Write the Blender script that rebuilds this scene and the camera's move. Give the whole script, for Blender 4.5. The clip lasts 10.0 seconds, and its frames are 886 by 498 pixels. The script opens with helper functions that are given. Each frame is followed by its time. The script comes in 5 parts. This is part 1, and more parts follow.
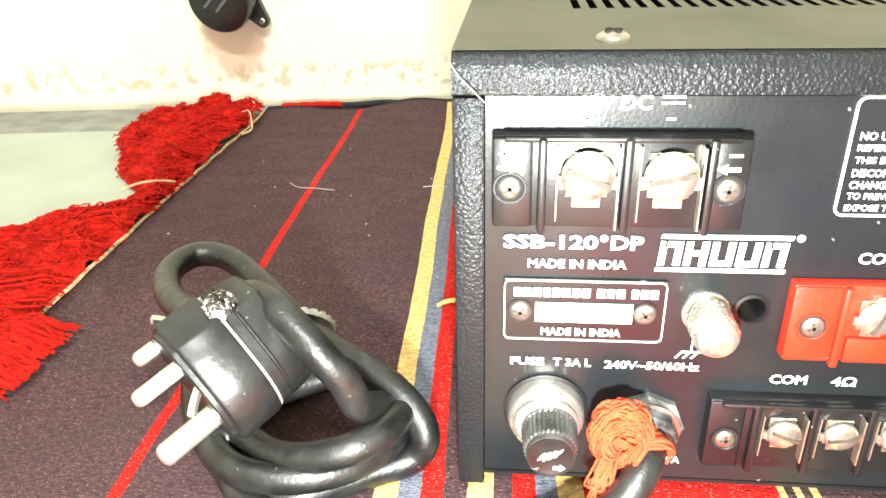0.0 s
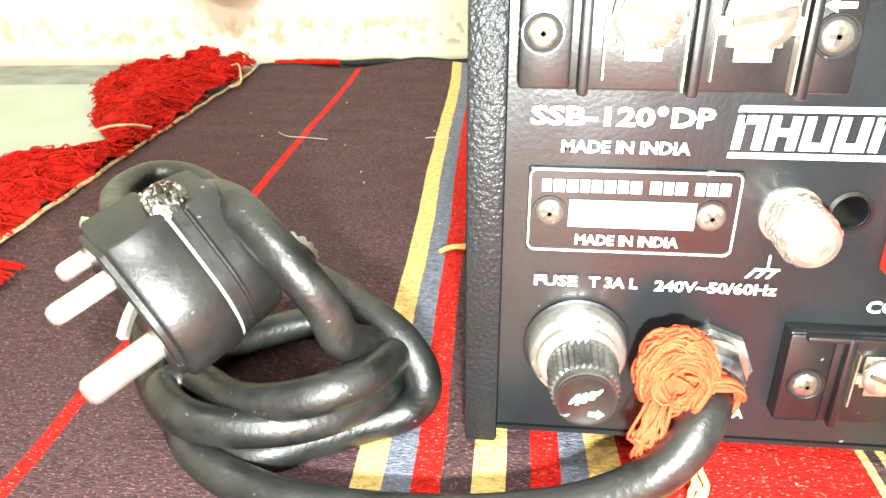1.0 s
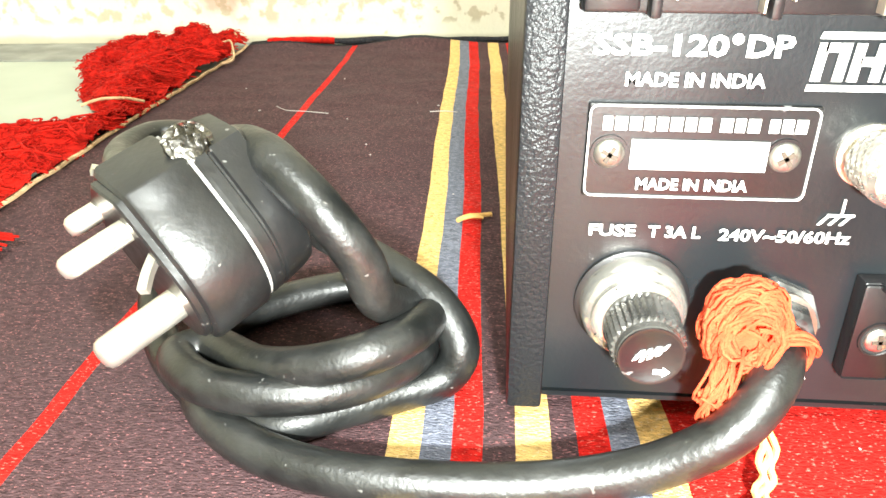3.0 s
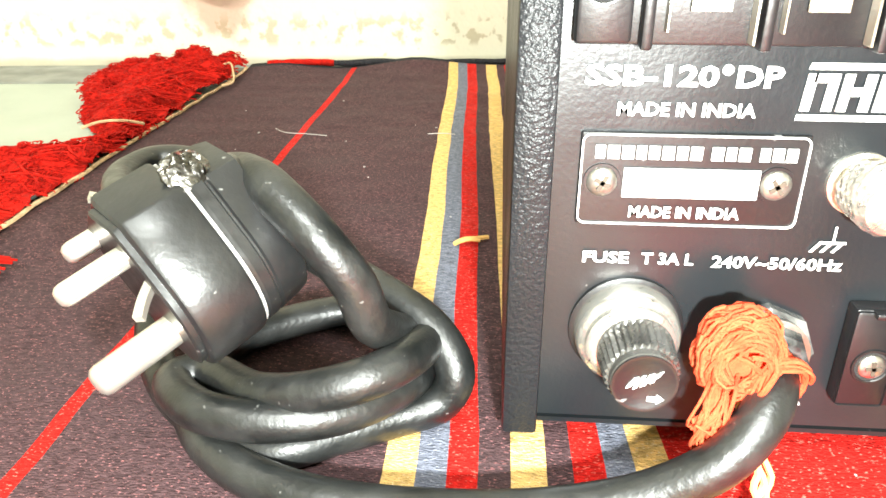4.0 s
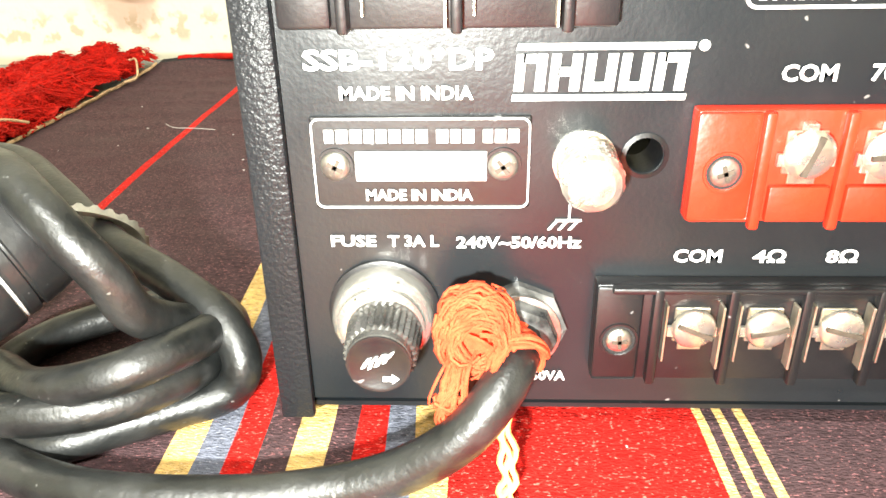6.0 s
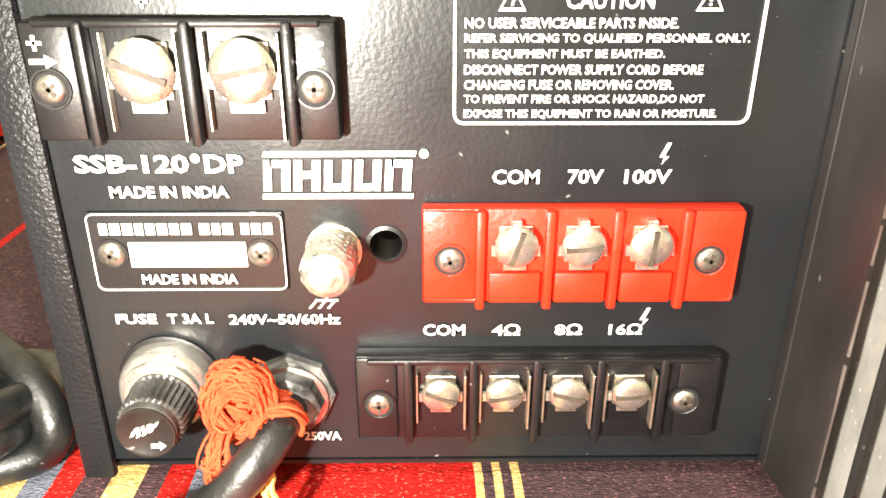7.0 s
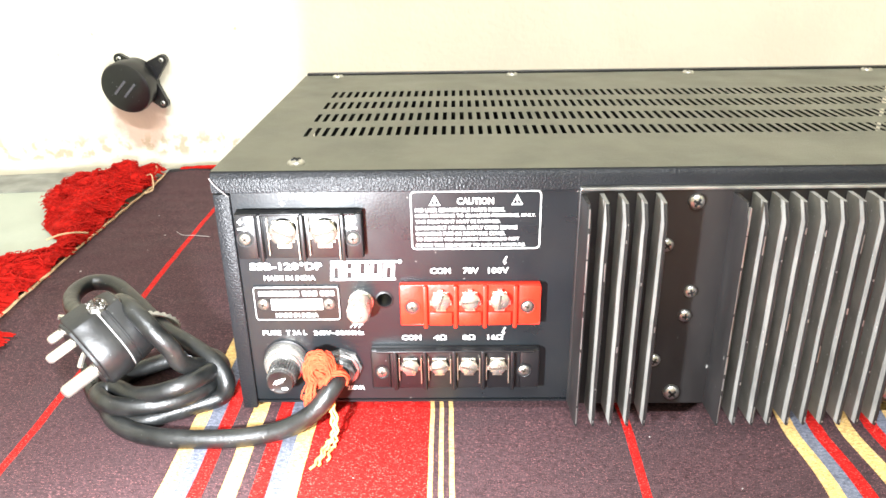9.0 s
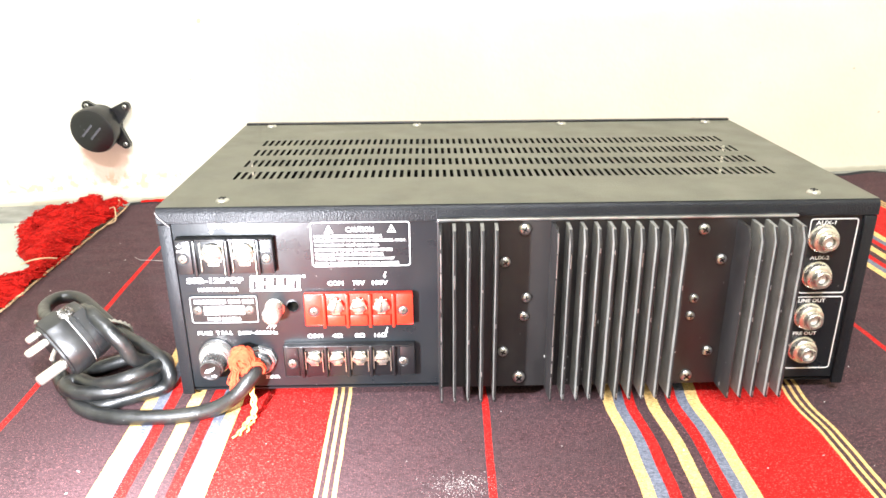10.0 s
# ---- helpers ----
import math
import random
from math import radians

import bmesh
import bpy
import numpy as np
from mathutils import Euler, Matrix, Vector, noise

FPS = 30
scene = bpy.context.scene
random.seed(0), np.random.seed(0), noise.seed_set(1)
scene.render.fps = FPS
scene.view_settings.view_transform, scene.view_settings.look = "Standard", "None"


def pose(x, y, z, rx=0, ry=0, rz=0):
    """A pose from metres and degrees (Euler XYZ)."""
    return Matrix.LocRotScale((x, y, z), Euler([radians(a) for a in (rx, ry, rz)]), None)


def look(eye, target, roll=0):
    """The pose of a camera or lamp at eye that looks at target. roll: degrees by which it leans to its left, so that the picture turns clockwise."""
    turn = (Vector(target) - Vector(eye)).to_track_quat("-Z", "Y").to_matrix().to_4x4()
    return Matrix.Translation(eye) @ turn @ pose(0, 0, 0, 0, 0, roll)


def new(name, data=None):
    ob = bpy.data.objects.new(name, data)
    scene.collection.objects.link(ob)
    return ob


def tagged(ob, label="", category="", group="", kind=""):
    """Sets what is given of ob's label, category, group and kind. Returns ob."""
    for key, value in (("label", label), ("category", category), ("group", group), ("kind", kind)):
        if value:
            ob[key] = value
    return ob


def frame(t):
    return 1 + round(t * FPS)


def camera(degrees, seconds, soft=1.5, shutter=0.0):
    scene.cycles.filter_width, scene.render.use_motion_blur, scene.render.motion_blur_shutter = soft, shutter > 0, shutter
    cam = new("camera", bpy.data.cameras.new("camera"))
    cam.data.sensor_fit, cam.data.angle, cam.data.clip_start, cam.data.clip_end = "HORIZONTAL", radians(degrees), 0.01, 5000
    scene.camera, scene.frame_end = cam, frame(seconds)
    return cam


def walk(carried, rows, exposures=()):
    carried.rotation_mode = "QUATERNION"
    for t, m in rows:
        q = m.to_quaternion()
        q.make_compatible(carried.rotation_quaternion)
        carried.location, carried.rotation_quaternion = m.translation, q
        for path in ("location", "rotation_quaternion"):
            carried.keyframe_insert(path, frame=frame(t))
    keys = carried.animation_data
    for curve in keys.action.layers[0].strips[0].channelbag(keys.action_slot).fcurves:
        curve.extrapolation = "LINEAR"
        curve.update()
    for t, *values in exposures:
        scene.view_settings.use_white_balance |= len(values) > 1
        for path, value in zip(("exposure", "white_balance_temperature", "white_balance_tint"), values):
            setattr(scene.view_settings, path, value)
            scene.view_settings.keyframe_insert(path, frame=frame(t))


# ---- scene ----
cam = camera(62.0, 10.0, soft=1.6)
PATH = [
    (0, (0.018, -0.172, 0.17), (-0.168, 1.613, -0.714), -1.5),
    (0.5, (0.016, -0.152, 0.145), (-0.18, 1.64, -0.721), -1.3),
    (1, (0.013, -0.144, 0.128), (-0.172, 1.643, -0.75), -0.4),
    (1.5, (0.009, -0.141, 0.122), (-0.189, 1.647, -0.751), -0.7),
    (2, (0.006, -0.139, 0.122), (-0.184, 1.657, -0.737), -0.3),
    (2.5, (0.0, -0.138, 0.116), (-0.167, 1.649, -0.765), -0.0),
    (2.7, (-0.002, -0.138, 0.114), (-0.142, 1.644, -0.785), 0.2),
    (3.8, (0.003, -0.138, 0.114), (-0.13, 1.667, -0.737), -0.1),
    (4, (0.0, -0.138, 0.116), (-0.136, 1.669, -0.731), -0.0),
    (4.5, (0.003, -0.138, 0.118), (-0.118, 1.674, -0.718), 0.2),
    (5, (0.018, -0.137, 0.116), (-0.087, 1.66, -0.755), -1.0),
    (5.2, (0.024, -0.137, 0.114), (-0.069, 1.661, -0.756), -1.2),
    (6.5, (0.067, -0.139, 0.119), (0.02, 1.664, -0.745), -0.3),
    (7, (0.091, -0.15, 0.133), (0.116, 1.684, -0.663), 0.1),
    (7.5, (0.101, -0.173, 0.153), (0.136, 1.667, -0.628), 0.2),
    (8, (0.098, -0.211, 0.181), (0.091, 1.622, -0.62), 0.4),
    (8.5, (0.107, -0.258, 0.205), (0.063, 1.58, -0.582), 1.0),
    (9, (0.117, -0.324, 0.237), (0.077, 1.51, -0.561), -1.0),
    (9.5, (0.155, -0.38, 0.254), (0.168, 1.469, -0.508), -0.1),
    (10, (0.168, -0.427, 0.273), (0.205, 1.436, -0.453), -0.4),
]
EXPOSURES = [(0.0, 0.12, 6350, 3), (1.0, 0.2, 6350, 2), (5.0, 0.2, 6350, 2), (6.5, 0.0, 6900, 6), (7.5, -0.45, 7400, 9), (8.0, -0.48, 7200, 8), (8.5, -0.25, 6350, 8), (9.0, 0.15, 6000, 10), (10.0, 0.38, 5900, 13)]
walk(cam, [(t, look(eye, target, roll)) for t, eye, target, roll in PATH], EXPOSURES)

# ---- light: dim world ambient, an added unseen fill lamp, the torch of the phone ----
world = bpy.data.worlds.new("world")
scene.world = world
world.use_nodes = True
world.node_tree.nodes["Background"].inputs[0].default_value = (0.9, 0.95, 1.0, 1)
world.node_tree.nodes["Background"].inputs[1].default_value = 0.05


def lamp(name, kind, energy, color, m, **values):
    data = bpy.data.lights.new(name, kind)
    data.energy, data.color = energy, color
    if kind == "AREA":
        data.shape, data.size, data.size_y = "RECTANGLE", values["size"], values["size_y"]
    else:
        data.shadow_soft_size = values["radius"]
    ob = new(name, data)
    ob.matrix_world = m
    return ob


ROOM_FILL = lamp("room_fill_lamp", "AREA", 72, (1.0, 0.985, 0.96), look((0.0, -1.30, 2.0), (0.1, 0.35, 0.3)), size=1.2, size_y=0.12)
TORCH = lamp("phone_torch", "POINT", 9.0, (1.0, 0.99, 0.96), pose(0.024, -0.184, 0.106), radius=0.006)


# ---- materials ----
def nodes_of(name):
    m = bpy.data.materials.new(name)
    m.use_nodes = True
    return m, m.node_tree.nodes, m.node_tree.links, m.node_tree.nodes["Principled BSDF"]


def surface(name, color, rough=0.5, metal=0.0, vary=0.25, scale=60.0, other=None, patch=12.0, amount=0.5, bump=0.0, grain=800.0,
            depth=0.001, stretch=(1, 1, 1), spec=0.5, speck=None, speck_scale=900.0, speck_cut=0.7, coat=0.0):
    """Paint, metal, plastic or cloth with variation at two scales, optional second colour in patches, specks and fine relief."""
    m, n, l, b = nodes_of(name)
    co = n.new("ShaderNodeTexCoord")
    mp = n.new("ShaderNodeMapping")
    mp.inputs["Scale"].default_value = stretch
    l.new(co.outputs["Object"], mp.inputs[0])

    def noise_at(s, detail=4.0):
        t = n.new("ShaderNodeTexNoise")
        t.inputs["Scale"].default_value, t.inputs["Detail"].default_value = s, detail
        l.new(mp.outputs[0], t.inputs["Vector"])
        return t.outputs["Fac"]

    def ramp(src, lo, hi, c0, c1):
        r = n.new("ShaderNodeValToRGB")
        r.color_ramp.elements[0].position, r.color_ramp.elements[1].position = lo, hi
        r.color_ramp.elements[0].color, r.color_ramp.elements[1].color = c0, c1
        l.new(src, r.inputs[0])
        return r.outputs[0]

    def mix(fac, a, c):
        x = n.new("ShaderNodeMix")
        x.data_type = "RGBA"
        l.new(fac, x.inputs["Factor"])
        for s, v in ((x.inputs[6], a), (x.inputs[7], c)):
            if isinstance(v, tuple):
                s.default_value = v
            else:
                l.new(v, s)
        return x.outputs[2]

    dark = tuple(c * (1 - vary) for c in color) + (1,)
    light = tuple(min(c * (1 + vary), 1) for c in color) + (1,)
    out = ramp(noise_at(scale), 0.3, 0.7, dark, light)
    if other:
        g = ramp(noise_at(patch, 6.0), 0.5 - 0.25 * amount, 0.9 - 0.35 * amount, (0, 0, 0, 1), (amount, amount, amount, 1))
        out = mix(g, out, tuple(other) + (1,))
    if speck:
        g = ramp(noise_at(speck_scale, 1.0), speck_cut, speck_cut + 0.04, (0, 0, 0, 1), (1, 1, 1, 1))
        out = mix(g, out, tuple(speck) + (1,))
    l.new(out, b.inputs["Base Color"])
    b.inputs["Metallic"].default_value = metal
    b.inputs["Specular IOR Level"].default_value = spec
    b.inputs["Coat Weight"].default_value = coat
    r = ramp(noise_at(patch * 2.3), 0.3, 0.7, (rough * 0.8,) * 3 + (1,), (min(rough * 1.2, 1),) * 3 + (1,))
    l.new(r, b.inputs["Roughness"])
    if bump:
        bp = n.new("ShaderNodeBump")
        bp.inputs["Strength"].default_value, bp.inputs["Distance"].default_value = bump, depth
        l.new(noise_at(grain, 2.0), bp.inputs["Height"])
        l.new(bp.outputs[0], b.inputs["Normal"])
    return m


def weave(name, color, speck, other):
    """Coarse flat-woven cotton: short stitches, specks of other yarn, worn patches."""
    return surface(name, color, rough=0.95, vary=0.45, scale=420, other=other, patch=14, amount=0.45, bump=0.9, grain=900, depth=0.0008,
                   stretch=(1.0, 1.9, 1.0), spec=0.15, speck=speck, speck_scale=950, speck_cut=0.64)


M_DARK = weave("rug_purple_brown", (0.067, 0.037, 0.040), (0.24, 0.105, 0.108), (0.054, 0.039, 0.041))
M_RED = weave("rug_red", (0.50, 0.012, 0.009), (0.66, 0.13, 0.10), (0.36, 0.01, 0.008))
M_YELLOW = weave("rug_yellow", (0.74, 0.46, 0.165), (0.82, 0.62, 0.36), (0.64, 0.42, 0.17))
M_BLUE = weave("rug_blue", (0.155, 0.165, 0.210), (0.28, 0.29, 0.34), (0.115, 0.120, 0.155))
M_SELVEDGE = weave("rug_selvedge_black", (0.025, 0.028, 0.032), (0.06, 0.05, 0.05), (0.03, 0.02, 0.02))
M_FRINGE = surface("red_yarn", (0.47, 0.010, 0.005), rough=0.95, vary=0.4, scale=260, other=(0.26, 0.006, 0.004), patch=50, amount=0.5, bump=0.7, grain=1500, spec=0.15)
M_CREAM = surface("cream_yarn", (0.62, 0.42, 0.24), rough=0.9, vary=0.3, scale=200, bump=0.6, grain=1500, spec=0.15)
M_ORANGE = surface("orange_yarn", (0.61, 0.072, 0.027), rough=0.85, vary=0.35, scale=220, other=(0.68, 0.125, 0.055), patch=120, amount=0.4, bump=0.5, grain=2500, spec=0.2)
M_PALE_THREAD = surface("pale_orange_yarn", (0.80, 0.48, 0.16), rough=0.85, vary=0.3, scale=300, spec=0.2)
M_LINT = surface("white_lint", (0.50, 0.46, 0.44), rough=0.9, spec=0.1)
M_POWDER = surface("black_textured_coat", (0.014, 0.015, 0.017), rough=0.36, vary=0.2, scale=40, bump=0.45, grain=950, depth=0.0010, spec=0.24)
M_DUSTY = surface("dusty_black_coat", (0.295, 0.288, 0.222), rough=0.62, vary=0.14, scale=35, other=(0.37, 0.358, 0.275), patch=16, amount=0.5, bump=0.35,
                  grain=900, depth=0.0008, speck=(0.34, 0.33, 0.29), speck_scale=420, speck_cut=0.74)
M_PANEL = surface("black_satin_panel", (0.0095, 0.0122, 0.0148), rough=0.32, vary=0.2, scale=25, other=(0.022, 0.021, 0.02), patch=18, amount=0.5, bump=0.06, grain=900,
                  speck=(0.17, 0.165, 0.16), speck_scale=420, speck_cut=0.765, spec=0.50)
M_INSIDE = surface("dark_inside", (0.012, 0.012, 0.012), rough=0.8)
M_DULLSTEEL = surface("dull_dark_steel", (0.36, 0.35, 0.32), rough=0.42, metal=0.9, vary=0.25, scale=400, other=(0.10, 0.09, 0.08), patch=300, amount=0.4)
M_PRINT = surface("white_print", (0.80, 0.80, 0.78), rough=0.55, vary=0.06, scale=400)
M_PLASTIC = surface("black_plastic", (0.008, 0.008, 0.009), spec=0.6, rough=0.36, vary=0.25, scale=80, bump=0.05, grain=900, speck=(0.16, 0.16, 0.16), speck_scale=420, speck_cut=0.755)
M_RUBBER = surface("black_rubber_cord", (0.007, 0.008, 0.008), spec=0.75, rough=0.40, vary=0.3, scale=150, other=(0.050, 0.050, 0.048), patch=75, amount=0.42, bump=0.16,
                   grain=700, speck=(0.11, 0.11, 0.105), speck_scale=520, speck_cut=0.745)
M_PLUG = surface("scuffed_plug_plastic", (0.009, 0.0095, 0.010), spec=0.7, rough=0.36, vary=0.3, scale=90, other=(0.040, 0.041, 0.041), patch=55, amount=0.42, bump=0.08, grain=700,
                 speck=(0.13, 0.13, 0.125), speck_scale=520, speck_cut=0.75)
M_REDPLASTIC = surface("red_plastic", (0.62, 0.028, 0.010), rough=0.38, vary=0.15, scale=90, other=(0.50, 0.02, 0.01), patch=60, amount=0.3, bump=0.1, grain=600)
M_NICKEL = surface("nickel", (0.80, 0.77, 0.70), rough=0.30, metal=0.92, vary=0.12, scale=200, other=(0.50, 0.47, 0.40), patch=150, amount=0.4, bump=0.15, grain=900)
M_GLAND = surface("scuffed_gland", (0.025, 0.025, 0.025), rough=0.22, vary=0.3, scale=200, other=(0.34, 0.34, 0.33), patch=150, amount=0.6, bump=0.2, grain=500)
M_TIE = surface("pale_cable_tie", (0.62, 0.60, 0.50), rough=0.5, vary=0.2, scale=300)
M_SLIT = surface("grey_slot", (0.11, 0.11, 0.13), rough=0.5, vary=0.2, scale=300)
M_COLLAR = surface("worn_plated_collar", (0.74, 0.72, 0.67), rough=0.22, metal=0.85, vary=0.10, scale=200, other=(0.48, 0.44, 0.37), patch=120, amount=0.4, bump=0.15, grain=900, speck=(0.06, 0.055, 0.05), speck_scale=900, speck_cut=0.72)
# ribs greyed and patched paler, part of the cap's shine put into colour
M_RIBBED = surface("shine_grey_plastic", (0.040, 0.039, 0.037), rough=0.26, vary=0.3, scale=200, other=(0.13, 0.125, 0.115), patch=160, amount=0.4, spec=0.9)
M_BRASS = surface("dull_brass_plate", (0.70, 0.65, 0.54), rough=0.36, metal=0.93, vary=0.15, scale=200, other=(0.45, 0.30, 0.18), patch=180, amount=0.4, bump=0.1, grain=900)
M_STEEL = surface("zinc_screw", (0.62, 0.61, 0.58), rough=0.38, metal=1.0, vary=0.2, scale=300, other=(0.2, 0.18, 0.16), patch=260, amount=0.4)
M_PIN = surface("plated_pin", (0.80, 0.77, 0.70), rough=0.34, metal=0.85, vary=0.1, scale=150, other=(0.60, 0.54, 0.44), patch=120, amount=0.4, bump=0.1, grain=800)
M_SINK = surface("black_heat_sink", (0.017, 0.016, 0.016), rough=0.42, vary=0.3, scale=70, other=(0.035, 0.03, 0.028), patch=30, amount=0.4, speck=(0.30, 0.30, 0.28),
                 speck_scale=330, speck_cut=0.77, stretch=(1, 1, 0.35))
# dusty fins, colour lifted to make up for torch light missing between them
M_FIN = surface("brightened_dusty_fin", (0.215, 0.210, 0.192), rough=0.6, vary=0.3, scale=90, other=(0.29, 0.283, 0.265), patch=50, amount=0.5,
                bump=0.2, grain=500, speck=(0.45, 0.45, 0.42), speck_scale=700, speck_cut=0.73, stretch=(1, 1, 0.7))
M_SLOT = surface("shaded_screw_slot", (0.075, 0.060, 0.045), rough=0.6, metal=0.2, vary=0.3, scale=400)
M_EDGE = surface("bare_worn_aluminium", (0.62, 0.62, 0.60), rough=0.4, metal=0.9, vary=0.3, scale=120, other=(0.08, 0.08, 0.08), patch=60, amount=0.6)
M_WALL = surface("cream_distemper", (0.80, 0.765, 0.625), rough=0.9, vary=0.05, scale=9, other=(0.75, 0.71, 0.57), patch=14, amount=0.5, bump=0.35, grain=140,
                 depth=0.002, speck=(0.55, 0.44, 0.30), speck_scale=60, speck_cut=0.76, spec=0.2)
M_CEMENT = surface("pale_cement", (0.40, 0.43, 0.35), rough=0.75, vary=0.1, scale=18, other=(0.34, 0.36, 0.30), patch=9, amount=0.5, bump=0.2, grain=200, depth=0.001)
M_GREYBAND = surface("grey_cement_band", (0.26, 0.26, 0.23), rough=0.9, vary=0.25, scale=50, other=(0.18, 0.18, 0.15), patch=30, amount=0.5, bump=0.4, grain=250)
M_CEIL = surface("white_ceiling", (0.78, 0.77, 0.72), rough=0.9, vary=0.04, scale=6)


# ---- mesh tools ----
def part(name, bm, material, parent=None, label="", smooth=None):
    """Links a bmesh as one mesh object under a thing or a part. smooth: degrees under which edges are shaded smooth."""
    bmesh.ops.recalc_face_normals(bm, faces=bm.faces)
    me = bpy.data.meshes.new(name)
    if smooth:
        for f in bm.faces:
            f.smooth = True
        for e in bm.edges:
            if len(e.link_faces) == 2 and e.calc_face_angle(0) > radians(smooth):
                e.smooth = False
    bm.to_mesh(me)
    bm.free()
    for mm in material if isinstance(material, (list, tuple)) else [material]:
        me.materials.append(mm)
    ob = new(name, me)
    if parent:
        ob.parent = parent
    if label:
        tagged(ob, label)
    return ob


def thing(name, label, category, group="", kind=""):
    return tagged(new(name), label, category, group, kind)


def box(bm, x0, x1, y0, y1, z0, z1, bevel=0.0, seg=2):
    vs = bmesh.ops.create_cube(bm, size=1.0)["verts"]
    for v in vs:
        v.co = Vector((x0 + (v.co.x + 0.5) * (x1 - x0), y0 + (v.co.y + 0.5) * (y1 - y0), z0 + (v.co.z + 0.5) * (z1 - z0)))
    if bevel:
        es = list({e for v in vs for e in v.link_edges})
        bmesh.ops.bevel(bm, geom=es, offset=bevel, segments=seg, affect="EDGES", profile=0.5)
    return bm


def lathe(bm, base, axis, profile, n=24, cap=True):
    """Turns (distance along the axis, radius) pairs round an axis from base."""
    axis = Vector(axis).normalized()
    side = axis.orthogonal().normalized()
    up = axis.cross(side)
    rings = []
    for d, r in profile:
        c = Vector(base) + axis * d
        rings.append([bm.verts.new(c + (side * math.cos(a) + up * math.sin(a)) * r) for a in (2 * math.pi * i / n for i in range(n))])
    for a, b in zip(rings, rings[1:]):
        for i in range(n):
            bm.faces.new((a[i], a[(i + 1) % n], b[(i + 1) % n], b[i]))
    if cap:
        bm.faces.new(list(reversed(rings[0])))
        bm.faces.new(rings[-1])
    return bm


def glide(points, steps=6, closed=False):
    """A smooth line through the points."""
    ps = [Vector(p) for p in points]
    out = []
    for i in range(len(ps) - 1):
        a, b, c, d = ps[max(i - 1, 0)], ps[i], ps[i + 1], ps[min(i + 2, len(ps) - 1)]
        for k in range(steps):
            t = k / steps
            out.append(0.5 * ((2 * b) + (c - a) * t + (2 * a - 5 * b + 4 * c - d) * t * t + (3 * b - a - 3 * c + d) * t ** 3))
    out.append(ps[-1])
    return out


def tube(bm, pts, r, n=8, taper=None):
    """A round cord along a line."""
    pts = [Vector(p) for p in pts]
    rings, side = [], None
    for i, p in enumerate(pts):
        d = (pts[min(i + 1, len(pts) - 1)] - pts[max(i - 1, 0)])
        d = d.normalized() if d.length > 1e-9 else Vector((1, 0, 0))
        side = d.orthogonal().normalized() if side is None else (side - d * side.dot(d)).normalized()
        up = d.cross(side)
        rr = r * (taper(i / (len(pts) - 1)) if taper else 1)
        rings.append([bm.verts.new(p + (side * math.cos(2 * math.pi * k / n) + up * math.sin(2 * math.pi * k / n)) * rr) for k in range(n)])
    for a, b in zip(rings, rings[1:]):
        for k in range(n):
            bm.faces.new((a[k], a[(k + 1) % n], b[(k + 1) % n], b[k]))
    bm.faces.new(list(reversed(rings[0])))
    bm.faces.new(rings[-1])
    return bm


def letters(body, x, z, w, h, parent, y=-0.0007, name="printed_text", bold=0.026, lean=0.0, turn=0.0):
    """Raised white printing on a plane that faces -y, fitted into the box at (x, z), w wide and h high."""
    cu = bpy.data.curves.new(name, "FONT")
    cu.body, cu.size, cu.extrude, cu.offset, cu.shear, cu.resolution_u = body, 1.0, 0.0, bold, lean, 2
    tmp = bpy.data.objects.new(name, cu)
    scene.collection.objects.link(tmp)
    bpy.context.view_layer.update()
    me = bpy.data.meshes.new_from_object(tmp.evaluated_get(bpy.context.evaluated_depsgraph_get()))
    bpy.data.objects.remove(tmp)
    bpy.data.curves.remove(cu)
    xs, ys = [v.co.x for v in me.vertices], [v.co.y for v in me.vertices]
    x0, x1, y0, y1 = min(xs), max(xs), min(ys), max(ys)
    for v in me.vertices:
        v.co = Vector((x + (v.co.x - x0) / (x1 - x0) * w, y, z + (v.co.y - y0) / (y1 - y0) * h))
    if turn:
        me.transform(Matrix.Translation((x + w / 2, 0, z + h / 2)) @ pose(0, 0, 0, 0, -turn, 0) @ Matrix.Translation((-x - w / 2, 0, -z - h / 2)))
    me.materials.append(M_PRINT)
    ob = new(name, me)
    ob.parent = parent
    return ob


def flat(polys, parent, name, material, y=-0.0007, thick=0.0003):
    """Flat printed shapes on a plane that faces -y, from outlines of (x, z)."""
    bm = bmesh.new()
    for poly in polys:
        a = [bm.verts.new((px, y, pz)) for px, pz in poly]
        b = [bm.verts.new((px, y + thick, pz)) for px, pz in poly]
        bm.faces.new(a)
        for i in range(len(a)):
            j = (i + 1) % len(a)
            bm.faces.new((a[i], a[j], b[j], b[i]))
    return part(name, bm, material, parent)


def bar(x0, x1, z0, z1):
    return [(x0, z0), (x1, z0), (x1, z1), (x0, z1)]


